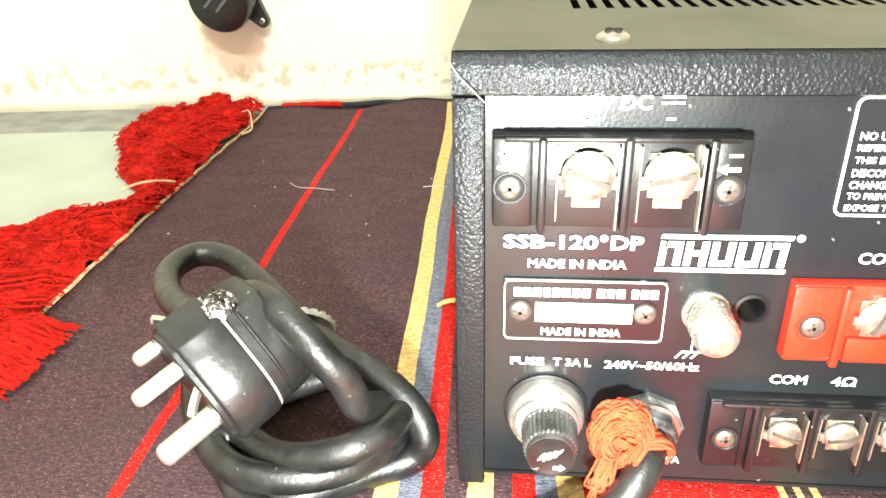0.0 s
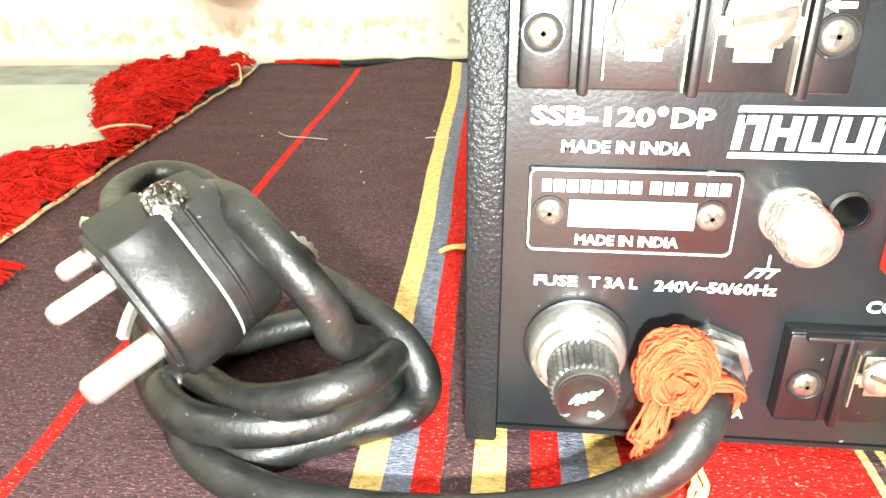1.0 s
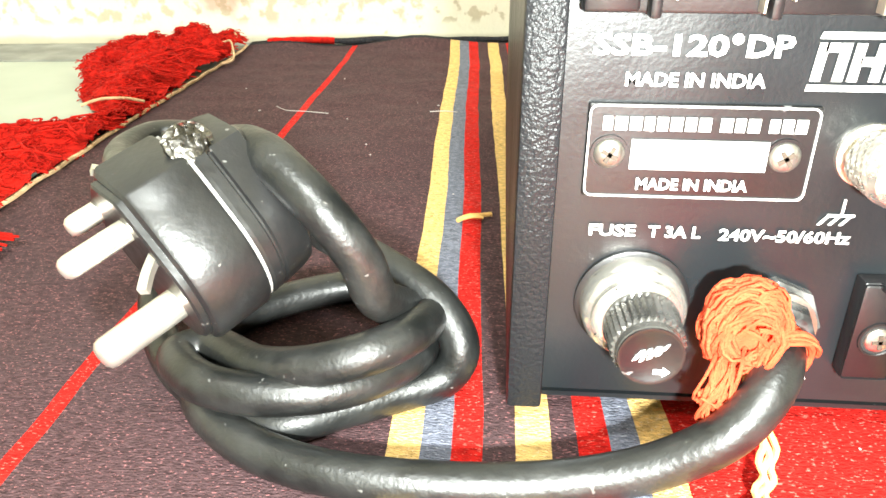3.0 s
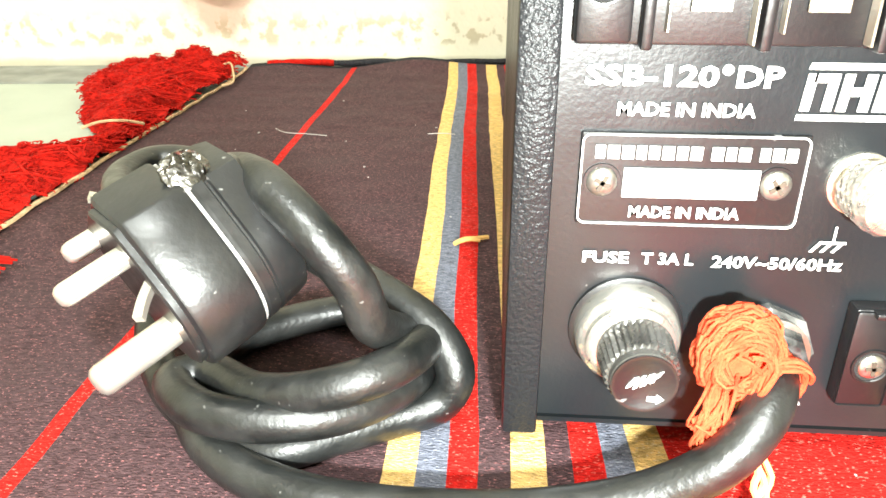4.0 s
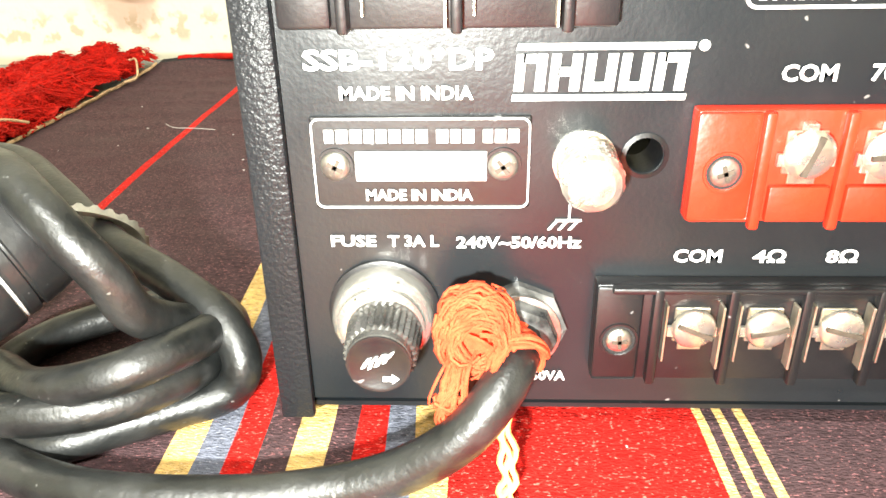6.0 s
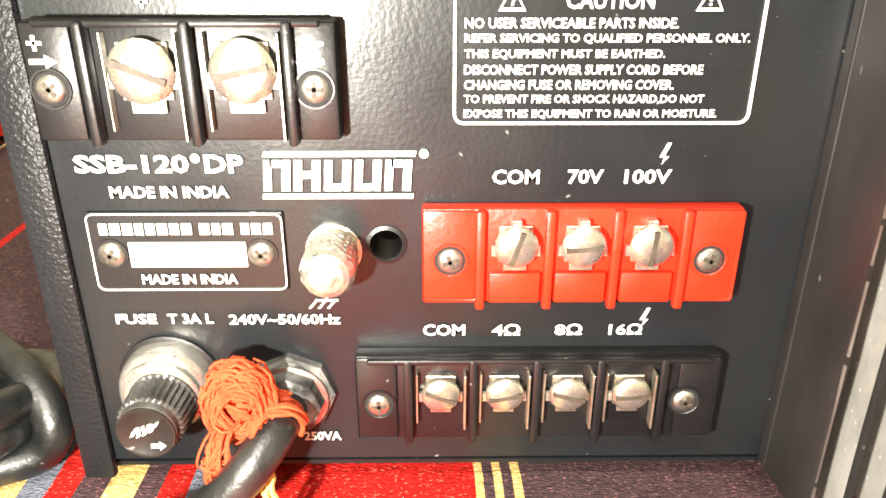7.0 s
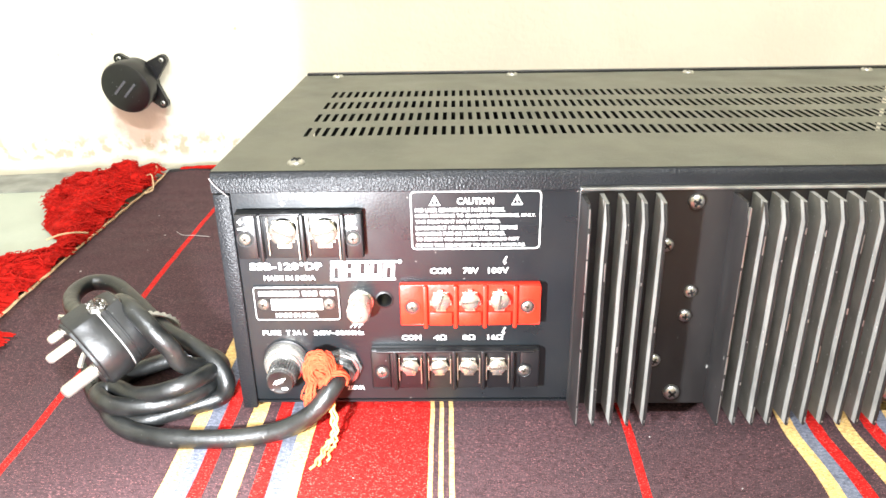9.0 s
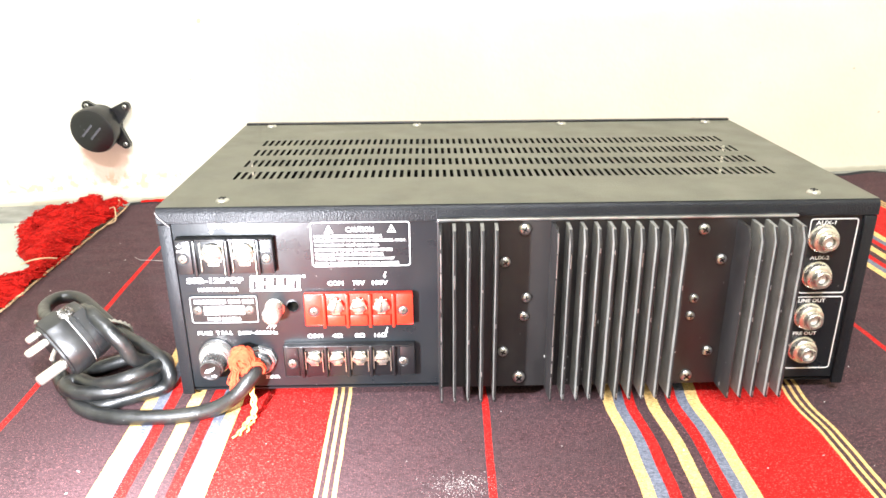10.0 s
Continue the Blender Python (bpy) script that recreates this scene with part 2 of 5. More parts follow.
def ring_outline(x0, x1, z0, z1, r, w, y, parent, name, material, depth=0.0004):
    """A rounded rectangular printed line."""
    bm = bmesh.new()

    def loop(o):
        rr, out = max(r - o, 0.0002), []
        for cx, cz, a0 in ((x1 - o - rr, z1 - o - rr, 0), (x0 + o + rr, z1 - o - rr, 90), (x0 + o + rr, z0 + o + rr, 180), (x1 - o - rr, z0 + o + rr, 270)):
            for k in range(5):
                a = radians(a0 + 22.5 * k)
                out.append(bm.verts.new((cx + rr * math.cos(a), y, cz + rr * math.sin(a))))
        return out
    a, b = loop(0), loop(w)
    for i in range(len(a)):
        j = (i + 1) % len(a)
        bm.faces.new((a[i], a[j], b[j], b[i]))
    ext = bmesh.ops.extrude_face_region(bm, geom=list(bm.faces))
    for v in ext["geom"]:
        if isinstance(v, bmesh.types.BMVert):
            v.co.y += depth
    return part(name, bm, material, parent)


def screw(x, y, z, r, parent, name="screw", material=None, slot="cross", turn=0.0, dome=0.35, axis=(0, -1, 0)):
    """A domed screw head with a dark cross or slot, standing on a plane at y."""
    bm = bmesh.new()
    prof = [(-0.0006, r * 0.98), (r * 0.12, r)] + [(r * (0.12 + dome * math.sin(a)), r * math.cos(a)) for a in (0.4, 0.75, 1.05, 1.3)]
    lathe(bm, (x, y, z), axis, prof, n=20)
    ob = part(name, bm, material or M_STEEL, parent, smooth=50)
    top = r * (0.12 + dome)
    ax = Vector(axis).normalized()
    s1 = Vector((1, 0, 0)) if abs(ax.x) < 0.5 else Vector((0, 1, 0))
    s2 = ax.cross(s1)
    a = radians(turn)
    d1, d2 = s1 * math.cos(a) + s2 * math.sin(a), s2 * math.cos(a) - s1 * math.sin(a)
    # dark bars laid on the head stand in for shade in the recess
    bm = bmesh.new()
    for p, q in ((d1, d2), (d2, d1))[: 2 if slot == "cross" else 1]:
        L, W = (r * 0.55, r * 0.14) if slot == "cross" else (r * 0.80, r * 0.13)
        c = Vector((x, y, z)) + ax * (top * 0.93)
        vs = []
        for k in (-0.25, 0.10):
            for i, j in ((-1, -1), (1, -1), (1, 1), (-1, 1)):
                vs.append(bm.verts.new(c + p * i * L + q * j * W + ax * k * r))
        bm.faces.new(vs[4:])
        for i in range(4):
            bm.faces.new((vs[i], vs[(i + 1) % 4], vs[4 + (i + 1) % 4], vs[4 + i]))
    part("recess", bm, M_SLOT if material else M_INSIDE, ob)
    return ob


# ---- room ----
def slab(name, x0, x1, y0, y1, z0, z1, material, label, category, turn=None):
    bm = bmesh.new()
    box(bm, x0, x1, y0, y1, z0, z1)
    ob = part(name, bm, material)
    if turn:
        ob.matrix_world = turn
    return tagged(ob, label, category, kind="structure")


WALL = Matrix.Translation((-0.12, 0.468, 0.0)) @ pose(0, 0, 0, 0, 0, 6.0)
FLOOR_Z = -0.004
slab("floor", -1.7, 1.9, -1.6, 0.9, FLOOR_Z - 0.1, FLOOR_Z, M_CEMENT, "pale grey-green cement floor", "floor")
wall = slab("wall_north", -1.8, 2.1, 0.0, 0.15, FLOOR_Z - 0.05, 2.7, M_WALL, "cream distempered wall with a stained, chipped foot", "wall", WALL)
slab("wall_south", -1.85, 2.05, -1.75, -1.6, FLOOR_Z - 0.1, 2.7, M_WALL, "cream distempered wall", "wall")
slab("wall_west", -1.85, -1.7, -1.6, 0.9, FLOOR_Z - 0.1, 2.7, M_WALL, "cream distempered wall", "wall")
slab("wall_east", 1.9, 2.05, -1.6, 0.9, FLOOR_Z - 0.1, 2.7, M_WALL, "cream distempered wall", "wall")
slab("ceiling", -1.85, 2.05, -1.75, 0.9, 2.7, 2.8, M_CEIL, "white ceiling", "ceiling")


def stained_wall():
    """The wall's own paint with a pink damp patch under the fitting, and chipped spots along its foot."""
    m = M_WALL.copy()
    m.name = "cream_distemper_stained"
    n, l = m.node_tree.nodes, m.node_tree.links
    b = n["Principled BSDF"]
    paint = b.inputs["Base Color"].links[0].from_socket
    co = n.new("ShaderNodeTexCoord")
    sep = n.new("ShaderNodeSeparateXYZ")
    l.new(co.outputs["Object"], sep.inputs[0])

    def math_node(op, a, c, d=None):
        x = n.new("ShaderNodeMath")
        x.operation = op
        for s, v in zip(x.inputs, (a, c, d)):
            if v is None:
                continue
            if isinstance(v, (int, float)):
                s.default_value = v
            else:
                l.new(v, s)
        return x.outputs[0]

    def noise_fac(scale, detail=4.0):
        t = n.new("ShaderNodeTexNoise")
        t.inputs["Scale"].default_value, t.inputs["Detail"].default_value = scale, detail
        l.new(co.outputs["Object"], t.inputs["Vector"])
        return t.outputs["Fac"]

    def step(v, lo, hi):
        x = n.new("ShaderNodeMapRange")
        x.interpolation_type = "SMOOTHSTEP"
        l.new(v, x.inputs[0])
        x.inputs[1].default_value, x.inputs[2].default_value = lo, hi
        return x.outputs[0]

    def over(fac, under, color):
        x = n.new("ShaderNodeMix")
        x.data_type = "RGBA"
        l.new(fac, x.inputs["Factor"])
        l.new(under, x.inputs[6])
        x.inputs[7].default_value = (*color, 1)
        return x.outputs[2]
    X, Z = sep.outputs[0], sep.outputs[2]
    # pink patch
    dx = math_node("DIVIDE", math_node("ADD", X, 0.104), 0.030)
    dz = math_node("DIVIDE", math_node("SUBTRACT", Z, 0.056), 0.040)
    d = math_node("ADD", math_node("MULTIPLY", dx, dx), math_node("MULTIPLY", dz, dz))
    d = math_node("ADD", d, math_node("MULTIPLY", math_node("SUBTRACT", noise_fac(70), 0.5), 1.6))
    patch = math_node("SUBTRACT", 1.0, step(d, 0.45, 1.15))
    out = over(math_node("MULTIPLY", patch, 0.75), paint, (0.55, 0.33, 0.25))
    # chipped spots along the foot
    band = math_node("MULTIPLY", step(Z, 0.010, 0.016), math_node("SUBTRACT", 1.0, step(Z, 0.028, 0.042)))
    chips = math_node("MULTIPLY", band, step(noise_fac(85, 3.0), 0.52, 0.60))
    chips = math_node("MULTIPLY", chips, math_node("SUBTRACT", 1.0, step(math_node("ADD", X, math_node("MULTIPLY", noise_fac(9), 0.2)), 0.22, 0.42)))
    out = over(math_node("MULTIPLY", chips, 0.55), out, (0.34, 0.27, 0.15))
    # dirt line at the very foot
    foot = math_node("SUBTRACT", 1.0, step(math_node("ADD", Z, math_node("MULTIPLY", noise_fac(40), 0.006)), 0.003, 0.008))
    out = over(math_node("MULTIPLY", foot, 0.6), out, (0.40, 0.36, 0.25))
    l.new(out, b.inputs["Base Color"])
    return m


wall.data.materials.clear()
wall.data.materials.append(stained_wall())

# grey strip of cement along the foot of the wall
bm = bmesh.new()
box(bm, -1.6, 2.0, -0.062, -0.001, FLOOR_Z - 0.002, FLOOR_Z + 0.0015, bevel=0.0008)
strip = part("trim", bm, M_GREYBAND)
strip.matrix_world = WALL
tagged(strip, "dull grey cement strip along the wall foot", "trim", kind="structure")

# ---- rug ----
RUG_LEFT, RUG_BACK, RUG_FRONT, RUG_RIGHT, PERIOD = -0.1945, 0.446, -0.80, 1.15, 0.3085
MOTIF = [(0.0, 1), (0.0075, 3), (0.0145, 2), (0.0215, 0), (0.0290, 1), (0.0372, 0), (0.0432, 2), (0.0505, 3), (0.0572, 1), (0.0652, 2),
         (0.1250, 1), (0.1272, 0), (0.1300, 1), (0.1322, 0), (0.1350, 1), (0.1374, 0), (0.2245, 2), (0.2290, 0)]


def rug_shift(x, y):
    """How far the stripes wander sideways."""
    s = -0.034 * (1 - min(max((-x - 0.02) / 0.168, 0), 1)) * max(y, 0) + 0.020 * min(max(-y - 0.02, 0), 0.3) * (1 if x < 0.15 else -1)
    s += 0.0011 * noise.noise((x * 2.0 + 7, y * 9.0, 1.3)) + 0.0005 * noise.noise((x * 30, y * 60, 4.1))
    if x > 0.24:
        s += 0.004 * math.exp(-((y + 0.015) / 0.022) ** 2) * min((x - 0.24) / 0.05, 1) * -1
    return s


def rug_height(x, y):
    z = 0.0012 * noise.noise((x * 6, y * 7, 2.2)) + 0.0005 * noise.noise((x * 25, y * 25, 9.0)) - 0.0005
    if -0.02 < x < 0.47 and -0.01 < y < 0.27:
        z = min(z, -0.0002)
    if y > 0.415:
        z += 0.006 * min((y - 0.415) / 0.03, 1) * (0.5 + noise.noise((x * 22, 3.3, 0.5)))
    return min(z, 0.008) if y > 0.415 else min(z, 0.0015)


def fringe_reach(y):
    """How far the fringe lies out from the rug's edge: long, with a gap where bare floor shows."""
    return 0.080 - 0.054 * math.exp(-((y - 0.222) / (0.025 if y < 0.222 else 0.070)) ** 2) - 0.022 * max(0.0, (y - 0.41) / 0.03)


def fringe_pile(y):
    return math.exp(-((y - 0.375) / 0.085) ** 2)


def build_rug():
    top = thing("striped_rug", "purple-brown flat-woven rug with red, yellow and blue stripes and red fringe", "rug")
    edges = [(RUG_LEFT, 0)]
    k = -1
    while True:
        base = -0.0238 + k * PERIOD
        for off, c in MOTIF:
            if RUG_LEFT + 0.004 < base + off < RUG_RIGHT:
                edges.append((base + off, c))
        if base > RUG_RIGHT:
            break
        k += 1
    cols = []
    for (a, c), nxt in zip(edges, [e[0] for e in edges[1:]] + [RUG_RIGHT]):
        n = max(1, math.ceil((nxt - a) / 0.012))
        cols += [(a + (nxt - a) * i / n, c) for i in range(n)]
    cols.append((RUG_RIGHT, 0))
    ny = 150
    ys = [RUG_FRONT + (RUG_BACK - RUG_FRONT) * j / ny for j in range(ny + 1)]
    bm = bmesh.new()

    def back(x):
        return 0.002 * noise.noise((x * 30, 1.1, 0.2)) + (0.100 * (x + 0.12) if x > -0.3 else 0)
    grid = []
    for x, c in cols:
        line = []
        for y in ys:
            yy = y + (back(x) if y > 0.3 else 0) * min(max((y - 0.3) / 0.14, 0), 1)
            xx = x + rug_shift(x, yy)
            line.append(bm.verts.new((xx, yy, rug_height(xx, yy))))
        grid.append(line)
    for i in range(len(cols) - 1):
        for j in range(ny):
            f = bm.faces.new((grid[i][j], grid[i + 1][j], grid[i + 1][j + 1], grid[i][j + 1]))
            f.material_index = 4 if j >= ny - 1 else cols[i][1]
            f.smooth = True
    rim = bmesh.ops.extrude_edge_only(bm, edges=[e for e in bm.edges if e.is_boundary])
    for v in rim["geom"]:
        if isinstance(v, bmesh.types.BMVert):
            v.co.z -= 0.0028
    part("woven_field", bm, [M_DARK, M_YELLOW, M_RED, M_BLUE, M_SELVEDGE], top)
    # rolled dark edge at the wall, with a short red piece
    for x0, x1, mat, label in ((-0.132, 0.62, M_SELVEDGE, "rolled black selvedge"), (-0.182, -0.130, M_FRINGE, "rolled red end of the selvedge")):
        bm = bmesh.new()
        n = int((x1 - x0) / 0.006)
        pts = []
        for i in range(n + 1):
            x = x0 + (x1 - x0) * i / n
            pts.append((x, RUG_BACK + back(x) - 0.0015 + 0.0012 * noise.noise((x * 50, 7.7, 0.3)), 0.0030 + 0.0016 * noise.noise((x * 28, 2.2, 5.0))))
        tube(bm, pts, 0.0024, 7, taper=lambda t: 0.85 + 0.3 * abs(math.sin(t * 37)))
        part("selvedge", bm, mat, top, label, smooth=70)
    # pale cord along the side edge
    bm = bmesh.new()
    pts = []
    for j in range(120):
        y = -0.5 + 0.925 * j / 119
        pts.append((RUG_LEFT + rug_shift(RUG_LEFT, y) - 0.0006, y, rug_height(RUG_LEFT, y) + 0.0008 + 0.0003 * math.sin(j * 1.7)))
    tube(bm, pts, 0.0011, 6)
    part("edge_cord", bm, M_CREAM, top, "twisted cream cord along the edge", smooth=60)
    # matted heart of the fringe
    bm = bmesh.new()
    rows = []
    for j in range(331):
        y = -0.45 + 0.885 * j / 330
        pile = fringe_pile(y)
        reach = fringe_reach(y) + 0.010 * noise.noise((y * 30, 0.7, 2.0)) + 0.010 * noise.noise((y * 75, 1.0, 4.0))
        x0 = RUG_LEFT + rug_shift(RUG_LEFT, y) - 0.0008
        row = []
        for i in range(19):
            t = i / 18
            h = (0.0080 + 0.0070 * pile) * math.sin(math.pi * min(1.0, 0.15 + 0.85 * t)) ** 0.6 + 0.0060 * noise.noise((t * 3, y * 38, 5.0)) + 0.0035 * noise.noise((t * 5, y * 90, 3.0)) + 0.0012 * noise.noise((t * 14, y * 320, 9.0))
            row.append(bm.verts.new((x0 - reach * t + 0.003 * noise.noise((t * 6, y * 150, 6.0)) * t, y + 0.004 * noise.noise((t * 4, y * 60, 8.0)), FLOOR_Z + 0.001 + max(h, 0.0045 * (1 - t) ** 3, 0.0008))))
        rows.append(row)
    for a, b in zip(rows, rows[1:]):
        for i in range(18):
            bm.faces.new((a[i], b[i], b[i + 1], a[i + 1]))
    tagged(part("matted_yarn", bm, M_FRINGE, top, "matted bright red yarn", smooth=80), kind="stuff")
    # fringe
    rng = random.Random(5)
    bm = bmesh.new()
    for k in range(30):
        y = -0.45 + 0.88 * (k + rng.uniform(0.2, 0.8)) / 30
        pile = fringe_pile(y)
        reach = fringe_reach(y) * rng.uniform(0.55, 0.98)
        lean = 0.9 * noise.noise((y * 13, 4.4, 0.1)) + rng.uniform(-0.7, 0.7)
        ph, sway, lift = rng.uniform(0, 6.28), rng.uniform(0.006, 0.016), rng.uniform(0.003, 0.008) + 0.003 * pile * rng.random()
        for i in range(5):
            oy, oz, of, tw = rng.gauss(0, 0.0060), rng.uniform(0, 0.0050 + 0.002 * pile), rng.uniform(0.6, 1.12), rng.uniform(0, 6.28)
            pts = []
            for q in range(10):
                t = q / 9
                x0 = RUG_LEFT + rug_shift(RUG_LEFT, y) + 0.001
                pts.append((x0 - reach * of * t + sway * math.sin(ph + 4 * t) * t + 0.0030 * math.sin(tw + 11 * t), y + oy * (0.6 + 0.6 * t) + reach * lean * t * t + sway * math.cos(ph + 5 * t) * t + 0.0030 * math.cos(tw + 10 * t),
                            FLOOR_Z + 0.0050 + oz + lift * math.sin(math.pi * min(0.1 + t, 1)) - 0.0035 * t))
            tube(bm, pts, rng.uniform(0.0004, 0.0008), 5)
    # crumpled clumps of the tied ends
    knots = []
    for line, r0 in (([(-0.263, 0.331, 0.005), (-0.252, 0.347, 0.008), (-0.238, 0.345, 0.009), (-0.226, 0.350, 0.008)], 0.0055),
                     ([(-0.232, 0.368, 0.006), (-0.222, 0.368, 0.012), (-0.208, 0.352, 0.011), (-0.191, 0.334, 0.006)], 0.0065),
                     ([(-0.241, 0.268, 0.003), (-0.255, 0.296, 0.005), (-0.256, 0.314, 0.007), (-0.238, 0.306, 0.008), (-0.214, 0.290, 0.006)], 0.0050)):
        before = len(bm.verts)
        tube(bm, glide([(RUG_LEFT + (x + 0.188) * 1.12, y * 1.14, z + 0.001) for x, y, z in line], 16), r0 * 1.45, 16,
             taper=lambda t, s=r0 * 900: (0.45 + 0.55 * math.sin(math.pi * min(max(t, 0.04), 0.96)) ** 0.5) * (1 + 0.55 * noise.noise((t * 7, s, 0.4))))
        bm.verts.ensure_lookup_table()
        for v in bm.verts[before:]:
            v.co += Vector((noise.noise(v.co * 140), noise.noise(v.co * 140 + Vector((3, 1, 7))), 0.6 * noise.noise(v.co * 140 + Vector((9, 4, 2))))) * 0.0034
            v.co.z = max(FLOOR_Z + 0.0008, v.co.z * 0.78)
            knots.append(v.co.copy())
    for i in range(40):
        cx, cy = rng.uniform(-0.280, -0.200), rng.uniform(0.25, 0.435)
        if cx < RUG_LEFT - fringe_reach(cy):
            continue
        r, tilt, z0 = rng.uniform(0.004, 0.011), rng.uniform(0.05, 0.4), rng.uniform(0.0, 0.006)
        a0, turn = rng.uniform(0, 6.28), rng.choice((-1, 1)) * rng.uniform(3.0, 5.5)
        pts = []
        for s in range(10):
            a = a0 + turn * s / 9
            pts.append((cx + r * math.cos(a), cy + r * 0.8 * math.sin(a), max(FLOOR_Z + 0.004 + z0 + r * tilt * (1 + math.sin(a + 1)), FLOOR_Z + 0.003)))
        tube(bm, pts, rng.uniform(0.0003, 0.0006), 4)
    # short curls all over the mat
    for i in range(12000):
        y = -0.45 + 0.880 * rng.random()
        pile = fringe_pile(y)
        t = rng.random() ** 0.8
        reach = fringe_reach(y) + 0.010 * noise.noise((y * 30, 0.7, 2.0))
        x = RUG_LEFT + rug_shift(RUG_LEFT, y) + 0.001 - reach * t
        z = FLOOR_Z + 0.001 + (0.0080 + 0.0070 * pile) * math.sin(math.pi * min(1.0, 0.15 + 0.85 * t)) ** 0.6 + 0.0060 * noise.noise((t * 3, y * 38, 5.0)) + 0.0035 * noise.noise((t * 5, y * 90, 3.0))
        a, r, turn = rng.uniform(0, 6.28), rng.uniform(0.0010, 0.0035), rng.choice((-1, 1)) * rng.uniform(1.5, 4.0)
        up = rng.uniform(0.1, 0.4)
        pts = [(x + r * math.cos(a + turn * s / 6), y + r * math.sin(a + turn * s / 6), max(FLOOR_Z + 0.001, z + r * up * math.sin(3.14 * s / 6))) for s in range(7)]
        tube(bm, pts, rng.uniform(0.00022, 0.0005), 4)
    # fuzz on the clumps
    for i in range(2600):
        p = rng.choice(knots)
        a, r, turn, up = rng.uniform(0, 6.28), rng.uniform(0.0012, 0.0032), rng.choice((-1, 1)) * rng.uniform(1.2, 3.2), rng.uniform(0.0, 0.5)
        pts = [(p.x + r * (math.cos(a + turn * s / 6) - math.cos(a)), p.y + r * (math.sin(a + turn * s / 6) - math.sin(a)), max(FLOOR_Z + 0.001, p.z + r * up * math.sin(3.14 * s / 6))) for s in range(7)]
        tube(bm, pts, rng.uniform(0.00022, 0.00045), 4)
    # a tuft that lies over the edge
    for i in range(240):
        y0 = rng.uniform(0.038, 0.080)
        x0 = RUG_LEFT - 0.004
        L = rng.uniform(0.012, 0.032)
        w = rng.uniform(-0.2, 0.2)
        pts = [(x0 + L * t + rng.uniform(-0.001, 0.001), y0 + L * w * t + rng.uniform(-0.001, 0.001), 0.003 + 0.007 * math.sin(math.pi * min(t + 0.1, 1)) * rng.uniform(0.7, 1.1))
               for t in (0, 0.17, 0.34, 0.5, 0.67, 0.84, 1.0)]
        tube(bm, pts, rng.uniform(0.0004, 0.0008), 4)
    tagged(part("fringe", bm, M_FRINGE, top, "matted bright red yarn fringe", smooth=80), kind="stuff")
    # loose cream ends in the fringe
    for pts in ([(-0.200, 0.352, 0.008), (-0.190, 0.350, 0.012), (-0.184, 0.340, 0.008), (-0.181, 0.330, 0.003), (-0.186, 0.322, 0.002)],
                [(-0.206, 0.372, 0.010), (-0.199, 0.378, 0.013), (-0.193, 0.372, 0.010), (-0.192, 0.358, 0.006), (-0.188, 0.346, 0.003)],
                [(-0.212, 0.200, 0.010), (-0.204, 0.205, 0.012), (-0.196, 0.214, 0.010), (-0.190, 0.222, 0.006)]):
        bm = bmesh.new()
        tube(bm, glide([(x - 0.005, y * 1.115, z) for x, y, z in pts], 5), 0.0008, 6)
        part("loose_cord", bm, M_CREAM, top, smooth=60)
    return top


rug = build_rug()

# ---- amplifier ----
X0, W, D, TOP, BOT = 0.0032, 0.4450, 0.240, 0.136, 0.0062
amp = thing("amplifier", "black amplifier with finned heat sink and dusty slotted cover", "amplifier")


